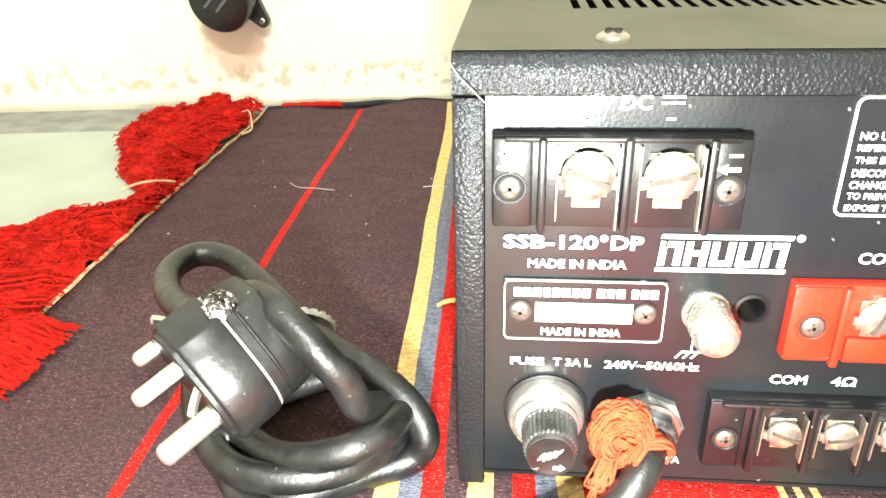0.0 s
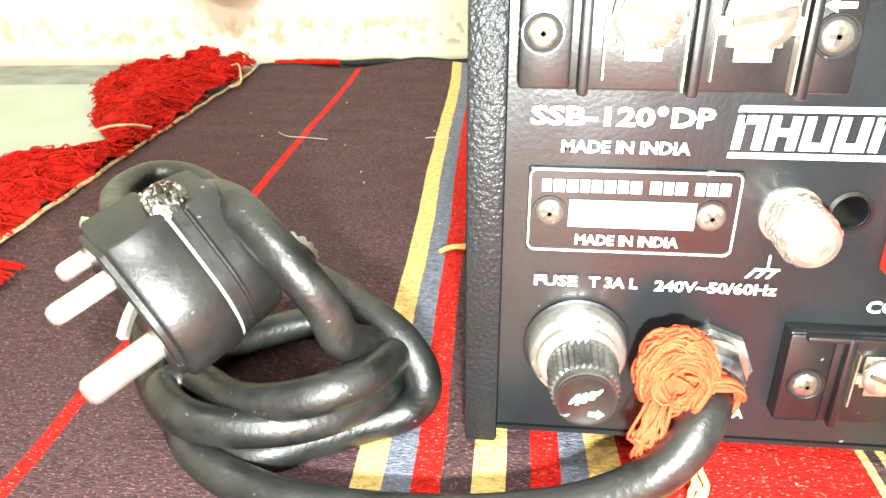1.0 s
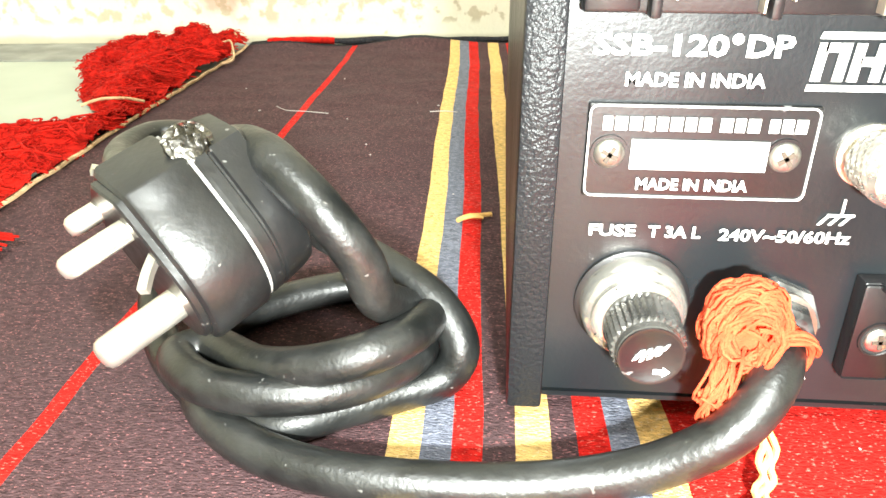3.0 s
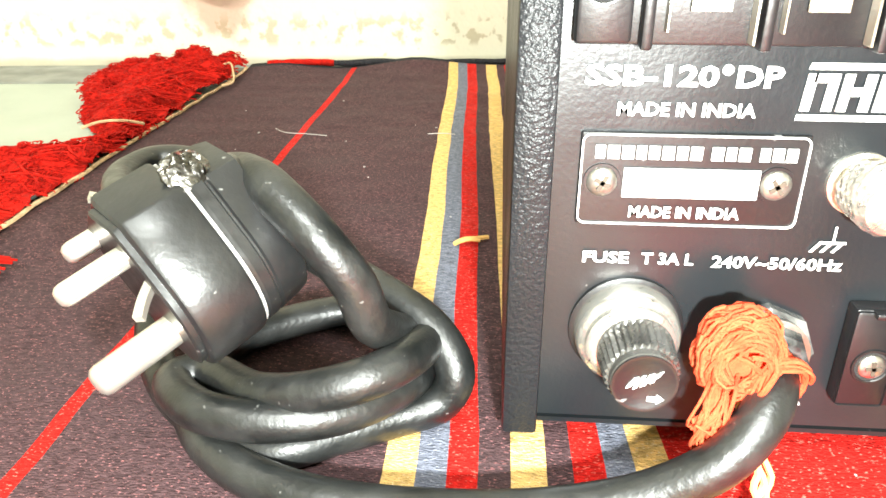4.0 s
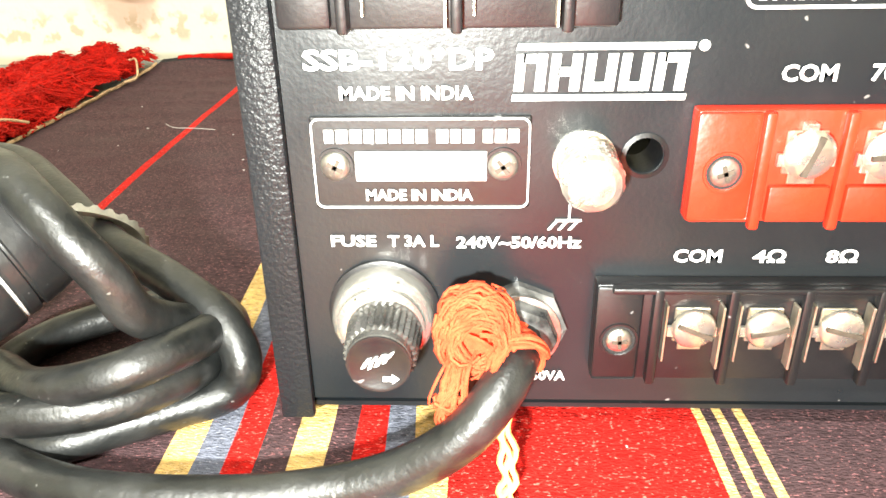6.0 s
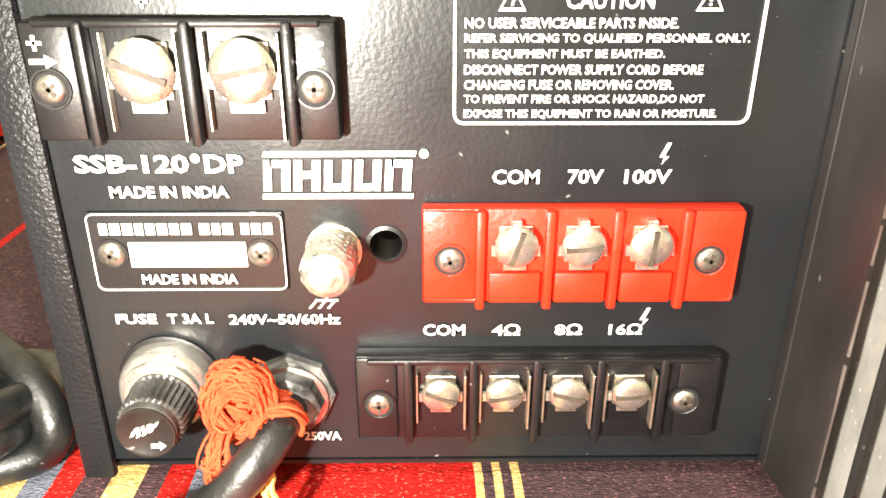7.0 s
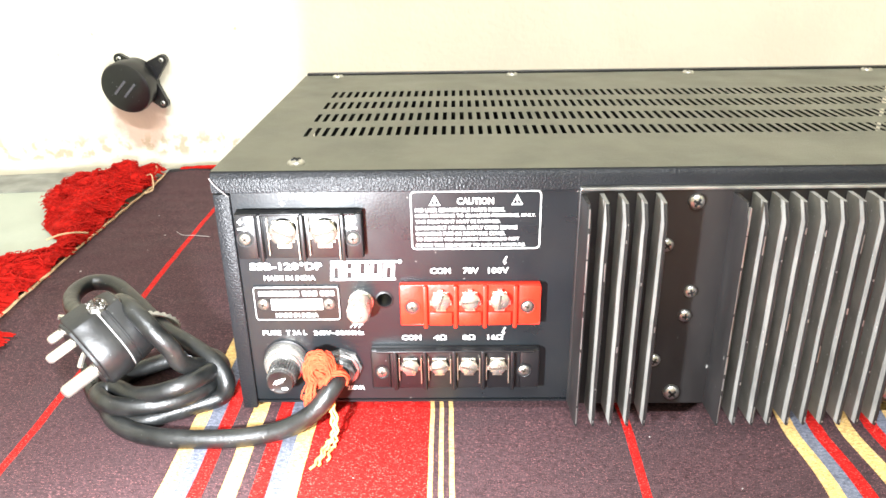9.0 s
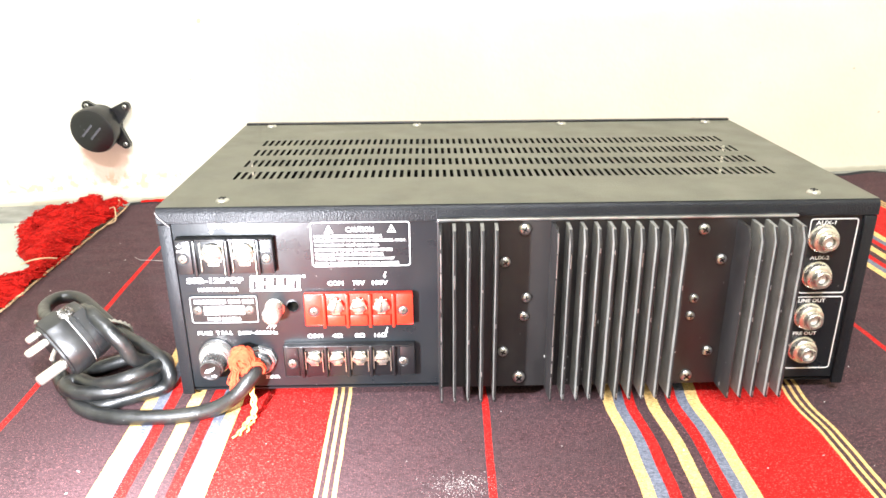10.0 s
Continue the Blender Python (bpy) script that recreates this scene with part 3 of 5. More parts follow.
def build_case():
    t = 0.0012
    # slotted cover sheet
    slots, pitch, sw, sl = 76, 0.00494, 0.0023, 0.0180
    rows = (0.069, 0.1015, 0.134, 0.1665)
    xs = [X0, 0.012, 0.024]
    marks = set()
    for k in range(slots):
        x = 0.036 + pitch * k
        xs += [x - sw / 2, x + sw / 2]
        marks.add(len(xs) - 2)
    xs += [0.420, 0.432, W]
    ys = [0.0, 0.02, 0.045]
    cut = set()
    for r in rows:
        ys += [r - sl / 2, r + sl / 2]
        cut.add(len(ys) - 2)
    ys += [0.19, 0.215, D]
    bm = bmesh.new()
    g = [[bm.verts.new((x, y, TOP + 0.0005 * math.sin(x * 14) * math.sin(y * 13))) for y in ys] for x in xs]
    for i in range(len(xs) - 1):
        for j in range(len(ys) - 1):
            if not (i in marks and j in cut):
                bm.faces.new((g[i][j], g[i + 1][j], g[i + 1][j + 1], g[i][j + 1]))
    bmesh.ops.solidify(bm, geom=list(bm.faces), thickness=t)
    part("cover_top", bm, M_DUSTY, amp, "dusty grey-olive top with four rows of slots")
    # rounded rear flange of the cover: top strip and two side strips
    bm = bmesh.new()
    prof = [(0.0004, TOP - 0.0002), (-0.0008, TOP - 0.0008), (-0.0018, TOP - 0.0022), (-0.0022, TOP - 0.004), (-0.0022, TOP - 0.0098), (-0.0012, TOP - 0.0104), (0.0006, TOP - 0.0104), (0.0006, TOP - 0.0002)]
    n = 60
    rings = [[bm.verts.new((X0 + (W - X0) * i / n, y, z)) for y, z in prof] for i in range(n + 1)]
    for a, b in zip(rings, rings[1:]):
        for k in range(len(prof)):
            kk = (k + 1) % len(prof)
            bm.faces.new((a[k], a[kk], b[kk], b[k]))
    bm.faces.new(rings[0])
    bm.faces.new(list(reversed(rings[-1])))
    part("flange", bm, M_POWDER, amp, "crinkle-finished black flange", smooth=40)
    for x0, x1 in ((X0, X0 + 0.0078), (W - 0.0075, W)):
        bm = bmesh.new()
        box(bm, x0, x1, -0.0021, 0.0006, BOT, TOP - 0.0106, bevel=0.0008)
        part("flange", bm, M_POWDER, amp, "crinkle-finished black flange", smooth=40)
    for x0, x1 in ((X0, X0 + t), (W - t, W)):
        bm = bmesh.new()
        box(bm, x0, x1, 0.0008, D, BOT, TOP - t - 0.0002)
        part("cover_side", bm, M_POWDER, amp)
    # lip of the cover at the far edge
    bm = bmesh.new()
    box(bm, X0 + 0.001, W - 0.001, D - 0.001, D + 0.0035, TOP - 0.003, TOP + 0.0018, bevel=0.0006)
    part("cover_lip", bm, M_PLASTIC, amp)
    bm = bmesh.new()
    box(bm, X0 + 0.0015, W - 0.0015, D + 0.004, D + 0.012, BOT + 0.001, TOP - 0.004, bevel=0.0015)
    part("front_panel", bm, M_PANEL, amp)
    bm = bmesh.new()
    box(bm, X0 + t, W - t, 0.0022, D, BOT + 0.0008, BOT + 0.002)
    part("bottom_plate", bm, M_PANEL, amp)
    # inside: board that the slots look down on
    bm = bmesh.new()
    box(bm, 0.02, W - 0.02, 0.02, D - 0.01, 0.03, 0.034)
    part("circuit_board", bm, M_INSIDE, amp)
    for x in (0.03, W - 0.03):
        for y in (0.03, D - 0.03):
            bm = bmesh.new()
            lathe(bm, (x, y, 0.0002), (0, 0, 1), [(0, 0.0085), (0.001, 0.009), (BOT + 0.0004, 0.0095)], n=18)
            part("rubber_foot", bm, M_RUBBER, amp, smooth=40)
    for x, y in ((0.041, 0.0105), (0.410, 0.0125), (0.0288, D - 0.009), (0.1585, D - 0.009), (0.2885, D - 0.009), (0.4190, D - 0.009)):
        screw(x, y, TOP, 0.0042, amp, "cover_screw", axis=(0, 0, 1), turn=30 * x * 100, dome=0.45)
    # rear panel with a real hole
    bm = bmesh.new()
    px0, px1, pz0, pz1, hx, hz, hr = X0 + 0.0079, W - 0.0076, 0.0108, TOP - 0.0105, 0.0805, 0.0690, 0.0036
    sq = [bm.verts.new((x, 0, z)) for x, z in ((hx - 0.006, hz - 0.006), (hx + 0.006, hz - 0.006), (hx + 0.006, hz + 0.006), (hx - 0.006, hz + 0.006))]
    out = [bm.verts.new((x, 0, z)) for x, z in ((px0, pz0), (px1, pz0), (px1, pz1), (px0, pz1))]
    for i in range(4):
        j = (i + 1) % 4
        bm.faces.new((out[i], out[j], sq[j], sq[i]))
    circ = [bm.verts.new((hx + hr * math.cos(a), 0, hz + hr * math.sin(a))) for a in (radians(225 + 15 * k) for k in range(24))]
    for q in range(4):
        seg = [circ[(6 * q + k) % 24] for k in range(7)]
        for k in range(6):
            if k < 3:
                bm.faces.new((sq[q], seg[k + 1], seg[k]))
            else:
                bm.faces.new((sq[(q + 1) % 4], seg[k + 1], seg[k]))
        bm.faces.new((sq[q], sq[(q + 1) % 4], seg[3]))
    bmesh.ops.recalc_face_normals(bm, faces=bm.faces)
    bmesh.ops.solidify(bm, geom=list(bm.faces), thickness=0.0014)
    ys = [v.co.y for v in bm.verts]
    if min(ys) < -0.0005:
        for v in bm.verts:
            v.co.y += 0.0014
    part("rear_panel", bm, M_PANEL, amp, "satin black rear panel with white printing")
    bm = bmesh.new()
    lathe(bm, (hx, 0.012, hz), (0, -1, 0), [(0, 0.0042), (0.0118, 0.0042), (0.0124, 0.0046), (0.0126, 0.0037), (0.0005, 0.0037)], n=24, cap=False)
    part("hole_rim", bm, M_PLASTIC, amp, smooth=40)


build_case()


def terminal(x, z, r, parent, plate, y, turn, tabs):
    """A clamp screw with its washer plate, sunk between two ribs."""
    bm = bmesh.new()
    box(bm, x - r * 0.80, x + r * 0.80, y - 0.0008, y, z - r * 0.95, z + r * 0.85, bevel=0.0002, seg=1)
    if tabs:
        box(bm, x + plate * 0.5, x + plate * 0.5 + 0.0005, y - 0.0030, y, z - r * 2.2, z + r * 1.15, bevel=0.0001, seg=1)
        box(bm, x - plate * 0.5 - 0.0004, x - plate * 0.5, y - 0.0022, y, z - r * 1.9, z + r * 1.15, bevel=0.0001, seg=1)
    box(bm, x - r * 0.55, x + r * 0.55, y - 0.0011, y - 0.0006, z - r * 1.35, z - r * 0.5, bevel=0.0001, seg=1)
    pl = part("clamp_plate", bm, M_BRASS, parent, "dull metal clamp plate")
    bm = bmesh.new()
    lathe(bm, (x, y - 0.0008, z), (0, -1, 0), [(0, r * 0.75), (0.0012, r * 0.75), (0.0012, r * 1.0), (0.0020, r * 1.02), (0.0028, r * 0.88), (0.0033, r * 0.55), (0.0035, r * 0.2)], n=22)
    for s in (-1, 1):
        box(bm, x + s * r * 0.98 - 0.0007, x + s * r * 0.98 + 0.0007, y - 0.0018, y - 0.0008, z - r * 0.55, z - r * 0.05)
    sc = part("terminal_screw", bm, M_NICKEL, parent, "nickel-plated slotted clamp screw", smooth=45)
    a = radians(turn)
    d1, d2, c = Vector((math.cos(a), 0, math.sin(a))), Vector((-math.sin(a), 0, math.cos(a))), Vector((x, y - 0.0045, z))
    # dark bar proud of the head, coloured as the slot's shade
    bm = bmesh.new()
    vs = [bm.verts.new(c + d1 * i * r * 0.85 + d2 * j * r * 0.11 + Vector((0, k, 0))) for k in (0, 0.0012) for i, j in ((-1, -1), (1, -1), (1, 1), (-1, 1))]
    bm.faces.new(vs[:4])
    for i in range(4):
        bm.faces.new((vs[i], vs[(i + 1) % 4], vs[4 + (i + 1) % 4], vs[4 + i]))
    part("slot", bm, M_SLOT, parent)
    return pl, sc


def barrier_block(name, label, material, x0, x1, z0, z1, terms, ribs, screws, r, depth, zt, end, drop=0.001, lug=0.72):
    """A screw terminal strip: base, ribs between the clamps, end lugs with fixing screws."""
    bm = bmesh.new()
    box(bm, x0, x1, -0.0045, -0.0001, z0, z1, bevel=0.0006)
    blk = part(name, bm, material, amp, label, smooth=40)
    for a, b in ((x0, x0 + end), (x1 - end, x1)):
        bm = bmesh.new()
        box(bm, a, b, -depth * lug, -0.0044, z0 + 0.0003, z1 - 0.0003, bevel=0.0007)
        part("end_lug", bm, material, blk, smooth=40)
    for x in ribs:
        bm = bmesh.new()
        box(bm, x - 0.0010, x + 0.0010, -depth, -0.0044, z0 - drop, z1, bevel=0.0006)
        part("rib", bm, material, blk, smooth=40)
    if material is not M_REDPLASTIC:
        bm = bmesh.new()
        box(bm, x0 + end * 0.3, x1 - end * 0.3, -0.0068, -0.0044, z1 - 0.0012, z1 + 0.0002, bevel=0.0005)
        part("top_ledge", bm, material, blk, smooth=40)
    if material is M_REDPLASTIC:
        half = (terms[1] - terms[0]) / 2 - 0.0016
        for x in terms:
            bm = bmesh.new()
            box(bm, x - half, x + half, -0.0062, -0.0044, z0 + 0.0006, zt - r * 1.45, bevel=0.0004)
            part("clamp_block", bm, material, blk, smooth=40)
            bm = bmesh.new()
            box(bm, x - 0.0011, x + 0.0011, -0.0068, -0.0044, zt + r * 0.80, zt + r * 1.22, bevel=0.0002, seg=1)
            part("washer_tab", bm, M_NICKEL, blk)
    for i, x in enumerate(terms):
        terminal(x, zt, r, blk, (terms[1] - terms[0]) * 0.72, -0.0046, (72, 5, 85, 20, 160)[i % 5] if material is M_REDPLASTIC else (-22, 12, -15, 4)[i % 4], material is not M_REDPLASTIC)
    for x, z in screws:
        bm = bmesh.new()
        lathe(bm, (x, -depth * lug - 0.0001, z), (0, -1, 0), [(0, 0.0041), (0.0003, 0.0040), (0.0003, 0.0036), (0.0001, 0.0034)], n=20, cap=False)
        part("screw_well", bm, material, blk)
        # dark disc on the lug paints the shade of a sunk screw hole
        bm = bmesh.new()
        lathe(bm, (x, -depth * lug, z), (0, -1, 0), [(0, 0.0035), (0.00015, 0.0034)], n=20)
        part("screw_shade", bm, M_INSIDE, blk)
        screw(x, -depth * lug + 0.0002, z, 0.0029, blk, "fixing_screw", material=M_STEEL if z < 0.05 else M_DULLSTEEL, turn=25 + x * 900)
    return blk


barrier_block("speaker_terminal_strip", "red plastic terminal strip with three clamp screws", M_REDPLASTIC, 0.0885, 0.1570, 0.0570, 0.0790, (0.1085, 0.1228, 0.1372),
              (0.1010, 0.1157, 0.1300, 0.1447), ((0.0945, 0.0672), (0.1508, 0.0672)), 0.0046, 0.0066, 0.0714, 0.0118)
barrier_block("output_terminal_strip", "black plastic terminal strip with four clamp screws", M_PLASTIC, 0.0728, 0.1575, 0.0200, 0.0430, (0.0925, 0.1073, 0.1220, 0.1365),
              (0.0850, 0.1000, 0.1147, 0.1293, 0.1440), ((0.0780, 0.0302), (0.1500, 0.0308)), 0.0044, 0.0070, 0.0343, 0.0095, 0.0)
dc = barrier_block("supply_terminal_strip", "black plastic direct-current terminal strip with two large screws", M_PLASTIC, 0.0130, 0.0725, 0.0938, 0.1172, (0.0354, 0.0546),
                   (0.0248, 0.0445, 0.0635), ((0.0172, 0.1045), (0.0680, 0.1045)), 0.0062, 0.0082, 0.1080, 0.0095, 0.0004)


def print_panel():
    letters("12V DC", 0.0337, 0.1222, 0.0160, 0.0036, amp)
    flat([bar(0.0518, 0.0572, 0.1250, 0.1256)] + [bar(0.0518 + 0.0019 * k, 0.0518 + 0.0019 * k + 0.0015, 0.1236, 0.1242) for k in range(3)], amp, "printed_symbol", M_PRINT)
    flat([bar(0.0338, 0.0362, 0.1198, 0.1204), bar(0.0347, 0.0353, 0.1189, 0.1213)], amp, "printed_symbol", M_PRINT)
    flat([bar(0.0532, 0.0554, 0.1198, 0.1204)], amp, "printed_symbol", M_PRINT)
    y = -0.0063
    flat([bar(0.0144, 0.0172, 0.1128, 0.1135), bar(0.0154, 0.0161, 0.1117, 0.1146)], dc, "printed_symbol", M_PRINT, y)
    flat([bar(0.0142, 0.0172, 0.1092, 0.1102), [(0.0172, 0.1084), (0.0196, 0.1097), (0.0172, 0.1110)]], dc, "printed_symbol", M_PRINT, y)
    flat([bar(0.0672, 0.0702, 0.1127, 0.1134)], dc, "printed_symbol", M_PRINT, y)
    flat([bar(0.0672, 0.0702, 0.1092, 0.1102), [(0.0672, 0.1084), (0.0672, 0.1110), (0.0648, 0.1097)]], dc, "printed_symbol", M_PRINT, y)
    letters("SSB-120", 0.0158, 0.0858, 0.0240, 0.0040, amp, bold=0.034)
    bm = bmesh.new()
    lathe(bm, (0.0412, -0.0004, 0.0890), (0, -1, 0), [(0, 0.0010), (0.0003, 0.0010)], n=12)
    part("printed_symbol", bm, M_PRINT, amp)
    letters("DP", 0.0430, 0.0858, 0.0082, 0.0040, amp, bold=0.034)
    letters("MADE IN INDIA", 0.0222, 0.0803, 0.0252, 0.0026, amp)
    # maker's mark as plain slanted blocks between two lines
    for line in ([(0.0552, 0.0893), (0.0872, 0.0893), (0.0875, 0.0905), (0.0556, 0.0905)], [(0.0545, 0.0800), (0.0866, 0.0800), (0.0868, 0.0811), (0.0547, 0.0811)]):
        flat([line], amp, "mark_line", M_PRINT)
    blocks = []
    for k in range(5):
        x = 0.0549 + 0.0064 * k
        blocks += [[(x, 0.0818), (x + 0.0017, 0.0818), (x + 0.0022, 0.0886), (x + 0.0005, 0.0886)], [(x + 0.0038, 0.0818), (x + 0.0056, 0.0818), (x + 0.0061, 0.0886), (x + 0.0043, 0.0886)]]
        z = (0.0870, 0.0846, 0.0818, 0.0818, 0.0870)[k]
        blocks.append([(x + 0.0016, z), (x + 0.0040, z), (x + 0.0041, z + 0.0016), (x + 0.0017, z + 0.0016)])
    for b in blocks:
        flat([b], amp, "mark_block", M_PRINT, -0.0008)
    bm = bmesh.new()
    lathe(bm, (0.0890, -0.0004, 0.0899), (0, -1, 0), [(0, 0.0010), (0.0003, 0.0010)], n=12)
    part("printed_symbol", bm, M_PRINT, amp)
    letters("FUSE", 0.0182, 0.0497, 0.0093, 0.0026, amp)
    letters("T 3A L", 0.0300, 0.0497, 0.0104, 0.0026, amp)
    letters("240V~50/60Hz", 0.0440, 0.0494, 0.0255, 0.0027, amp)
    letters("250VA", 0.0588, 0.0166, 0.0092, 0.0026, amp)
    for s, x, w in (("COM", 0.1035, 0.0100), ("70V", 0.1195, 0.0076), ("100V", 0.1316, 0.0100)):
        letters(s, x, 0.0832, w, 0.0032, amp)
    for s, x, w in (("COM", 0.0884, 0.0098), ("4\u03a9", 0.1044, 0.0066), ("8\u03a9", 0.1190, 0.0064), ("16\u03a9", 0.1316, 0.0078)):
        letters(s, x, 0.0462, w, 0.0030, amp)
    for x, z in ((0.1392, 0.0875), (0.1392, 0.0486)):
        flat([[(x, z), (x + 0.0014, z + 0.0017), (x + 0.0004, z + 0.0017), (x + 0.0016, z + 0.0046), (x + 0.0008, z + 0.0046), (x - 0.0006, z + 0.0015), (x + 0.0004, z + 0.0015)]], amp, "printed_symbol", M_PRINT)
    # warning box
    ring_outline(0.0950, 0.1562, 0.0960, 0.1255, 0.0022, 0.0006, -0.0006, amp, "printed_border", M_PRINT)
    letters("CAUTION", 0.1168, 0.1188, 0.0172, 0.0034, amp)
    for i, (s, w) in enumerate((("NO USER SERVICEABLE PARTS INSIDE.", 0.0420), ("REFER SERVICING TO QUALIFIED PERSONNEL ONLY.", 0.0565), ("THIS EQUIPMENT MUST BE EARTHED.", 0.0400),
                                ("DISCONNECT POWER SUPPLY CORD BEFORE", 0.0480), ("CHANGING FUSE OR REMOVING COVER.", 0.0425), ("TO PREVENT FIRE OR SHOCK HAZARD,DO NOT", 0.0490),
                                ("EXPOSE THIS EQUIPMENT TO RAIN OR MOISTURE.", 0.0520))):
        letters(s, 0.0972, 0.1152 - 0.00300 * i, w, 0.0020, amp)
    for x in (0.1037, 0.1422):
        z, s = 0.1184, 0.0052
        flat([[(x, z), (x + s * 0.12, z + s * 0.12), (x + s * 0.52, z + s * 0.80), (x + s * 0.52, z + s)], [(x + s * 1.04, z), (x + s * 0.52, z + s), (x + s * 0.52, z + s * 0.80), (x + s * 0.92, z + s * 0.12)],
              [(x, z), (x + s * 1.04, z), (x + s * 0.92, z + s * 0.12), (x + s * 0.12, z + s * 0.12)], bar(x + s * 0.47, x + s * 0.57, z + s * 0.36, z + s * 0.64) if x > 0.12 else [(x + s * 0.44, z + s * 0.42), (x + s * 0.62, z + s * 0.66), (x + s * 0.56, z + s * 0.44), (x + s * 0.66, z + s * 0.44), (x + s * 0.46, z + s * 0.16), (x + s * 0.52, z + s * 0.38)],
              bar(x + s * 0.47, x + s * 0.57, z + s * 0.20, z + s * 0.29)], amp, "printed_symbol", M_PRINT)
    # earth sign
    flat([bar(0.0665, 0.0669, 0.0555, 0.0590), bar(0.0640, 0.0692, 0.0553, 0.0558)] + [[(x, 0.0535), (x + 0.0006, 0.0535), (x + 0.0022, 0.0555), (x + 0.0016, 0.0555)] for x in (0.0624, 0.0645, 0.0666)],
         amp, "printed_symbol", M_PRINT)
    # input boxes
    ring_outline(0.4045, 0.4348, 0.0725, 0.1235, 0.0022, 0.0007, -0.0006, amp, "printed_border", M_PRINT)
    ring_outline(0.4045, 0.4348, 0.0172, 0.0703, 0.0022, 0.0007, -0.0006, amp, "printed_border", M_PRINT)
    letters("AUX-1", 0.4080, 0.1195, 0.0125, 0.0026, amp)
    letters("AUX-2", 0.4080, 0.0960, 0.0125, 0.0026, amp)
    letters("LINE OUT", 0.4058, 0.0662, 0.0175, 0.0026, amp)
    letters("PRE OUT", 0.4062, 0.0425, 0.0155, 0.0026, amp)


print_panel()


def rating_plate():
    bm = bmesh.new()
    box(bm, 0.0160, 0.0585, -0.0011, -0.0001, 0.0585, 0.0772, bevel=0.0004)
    pl = part("rating_plate", bm, M_PLASTIC, amp, "small black rating plate with a white strip, held by two screws")
    ring_outline(0.0162, 0.0583, 0.0587, 0.0770, 0.0016, 0.00030, -0.0016, pl, "printed_border", M_PRINT)
    flat([bar(0.0245, 0.0500, 0.0645, 0.0704)], pl, "white_strip", M_PRINT, -0.0017)
    x, rng = 0.0188, random.Random(3)
    bars = []
    for k in range(14):
        if k in (8, 11):
            x += 0.0012
        w = rng.choice((0.0018, 0.0020, 0.0022))
        bars.append(bar(x, x + w, 0.0722, 0.0748))
        x += w + 0.0005
    for b in bars:
        flat([b], pl, "name_bar", M_PRINT, -0.0017)
    letters("MADE IN INDIA", 0.0262, 0.0603, 0.0212, 0.0024, pl, -0.0016)
    for x in (0.0205, 0.0532):
        bm = bmesh.new()
        lathe(bm, (x, -0.0009, 0.0675), (0, -1, 0), [(0, 0.0037), (0.0006, 0.0036), (0.0006, 0.0030), (0.0001, 0.0029)], n=20, cap=False)
        part("eyelet", bm, M_PLASTIC, pl)
        screw(x, -0.0012, 0.0675, 0.0030, pl, "plate_screw", material=M_DULLSTEEL, turn=20 + 2000 * x)


rating_plate()


def earth_post():
    bm = bmesh.new()
    n = 48
    rings = []
    prof = [(0.0, 0.0062), (0.0010, 0.0062), (0.0012, 0.0046), (0.0030, 0.0046), (0.0032, 0.0055)] + [(0.0036 + 0.00055 * j, 0.0055) for j in range(17)] + [(0.0128, 0.0055), (0.0134, 0.0052), (0.0142, 0.0048), (0.0147, 0.0036), (0.0149, 0.0015)]
    for j, (d, r) in enumerate(prof):
        rings.append([bm.verts.new((0.0690 + q * math.cos(2 * math.pi * k / n), -d, 0.0680 + q * math.sin(2 * math.pi * k / n)))
                      for k in range(n) for q in (r * (1.055 if ((k // 2 + j // 2) % 2 and 0.0034 < d < 0.0126) else 1.0),)])
    for a, b in zip(rings, rings[1:]):
        for k in range(n):
            bm.faces.new((a[k], a[(k + 1) % n], b[(k + 1) % n], b[k]))
    bm.faces.new(rings[-1])
    post = part("earth_post", bm, M_NICKEL, amp, "knurled nickel earth binding post")
    return post


earth_post()


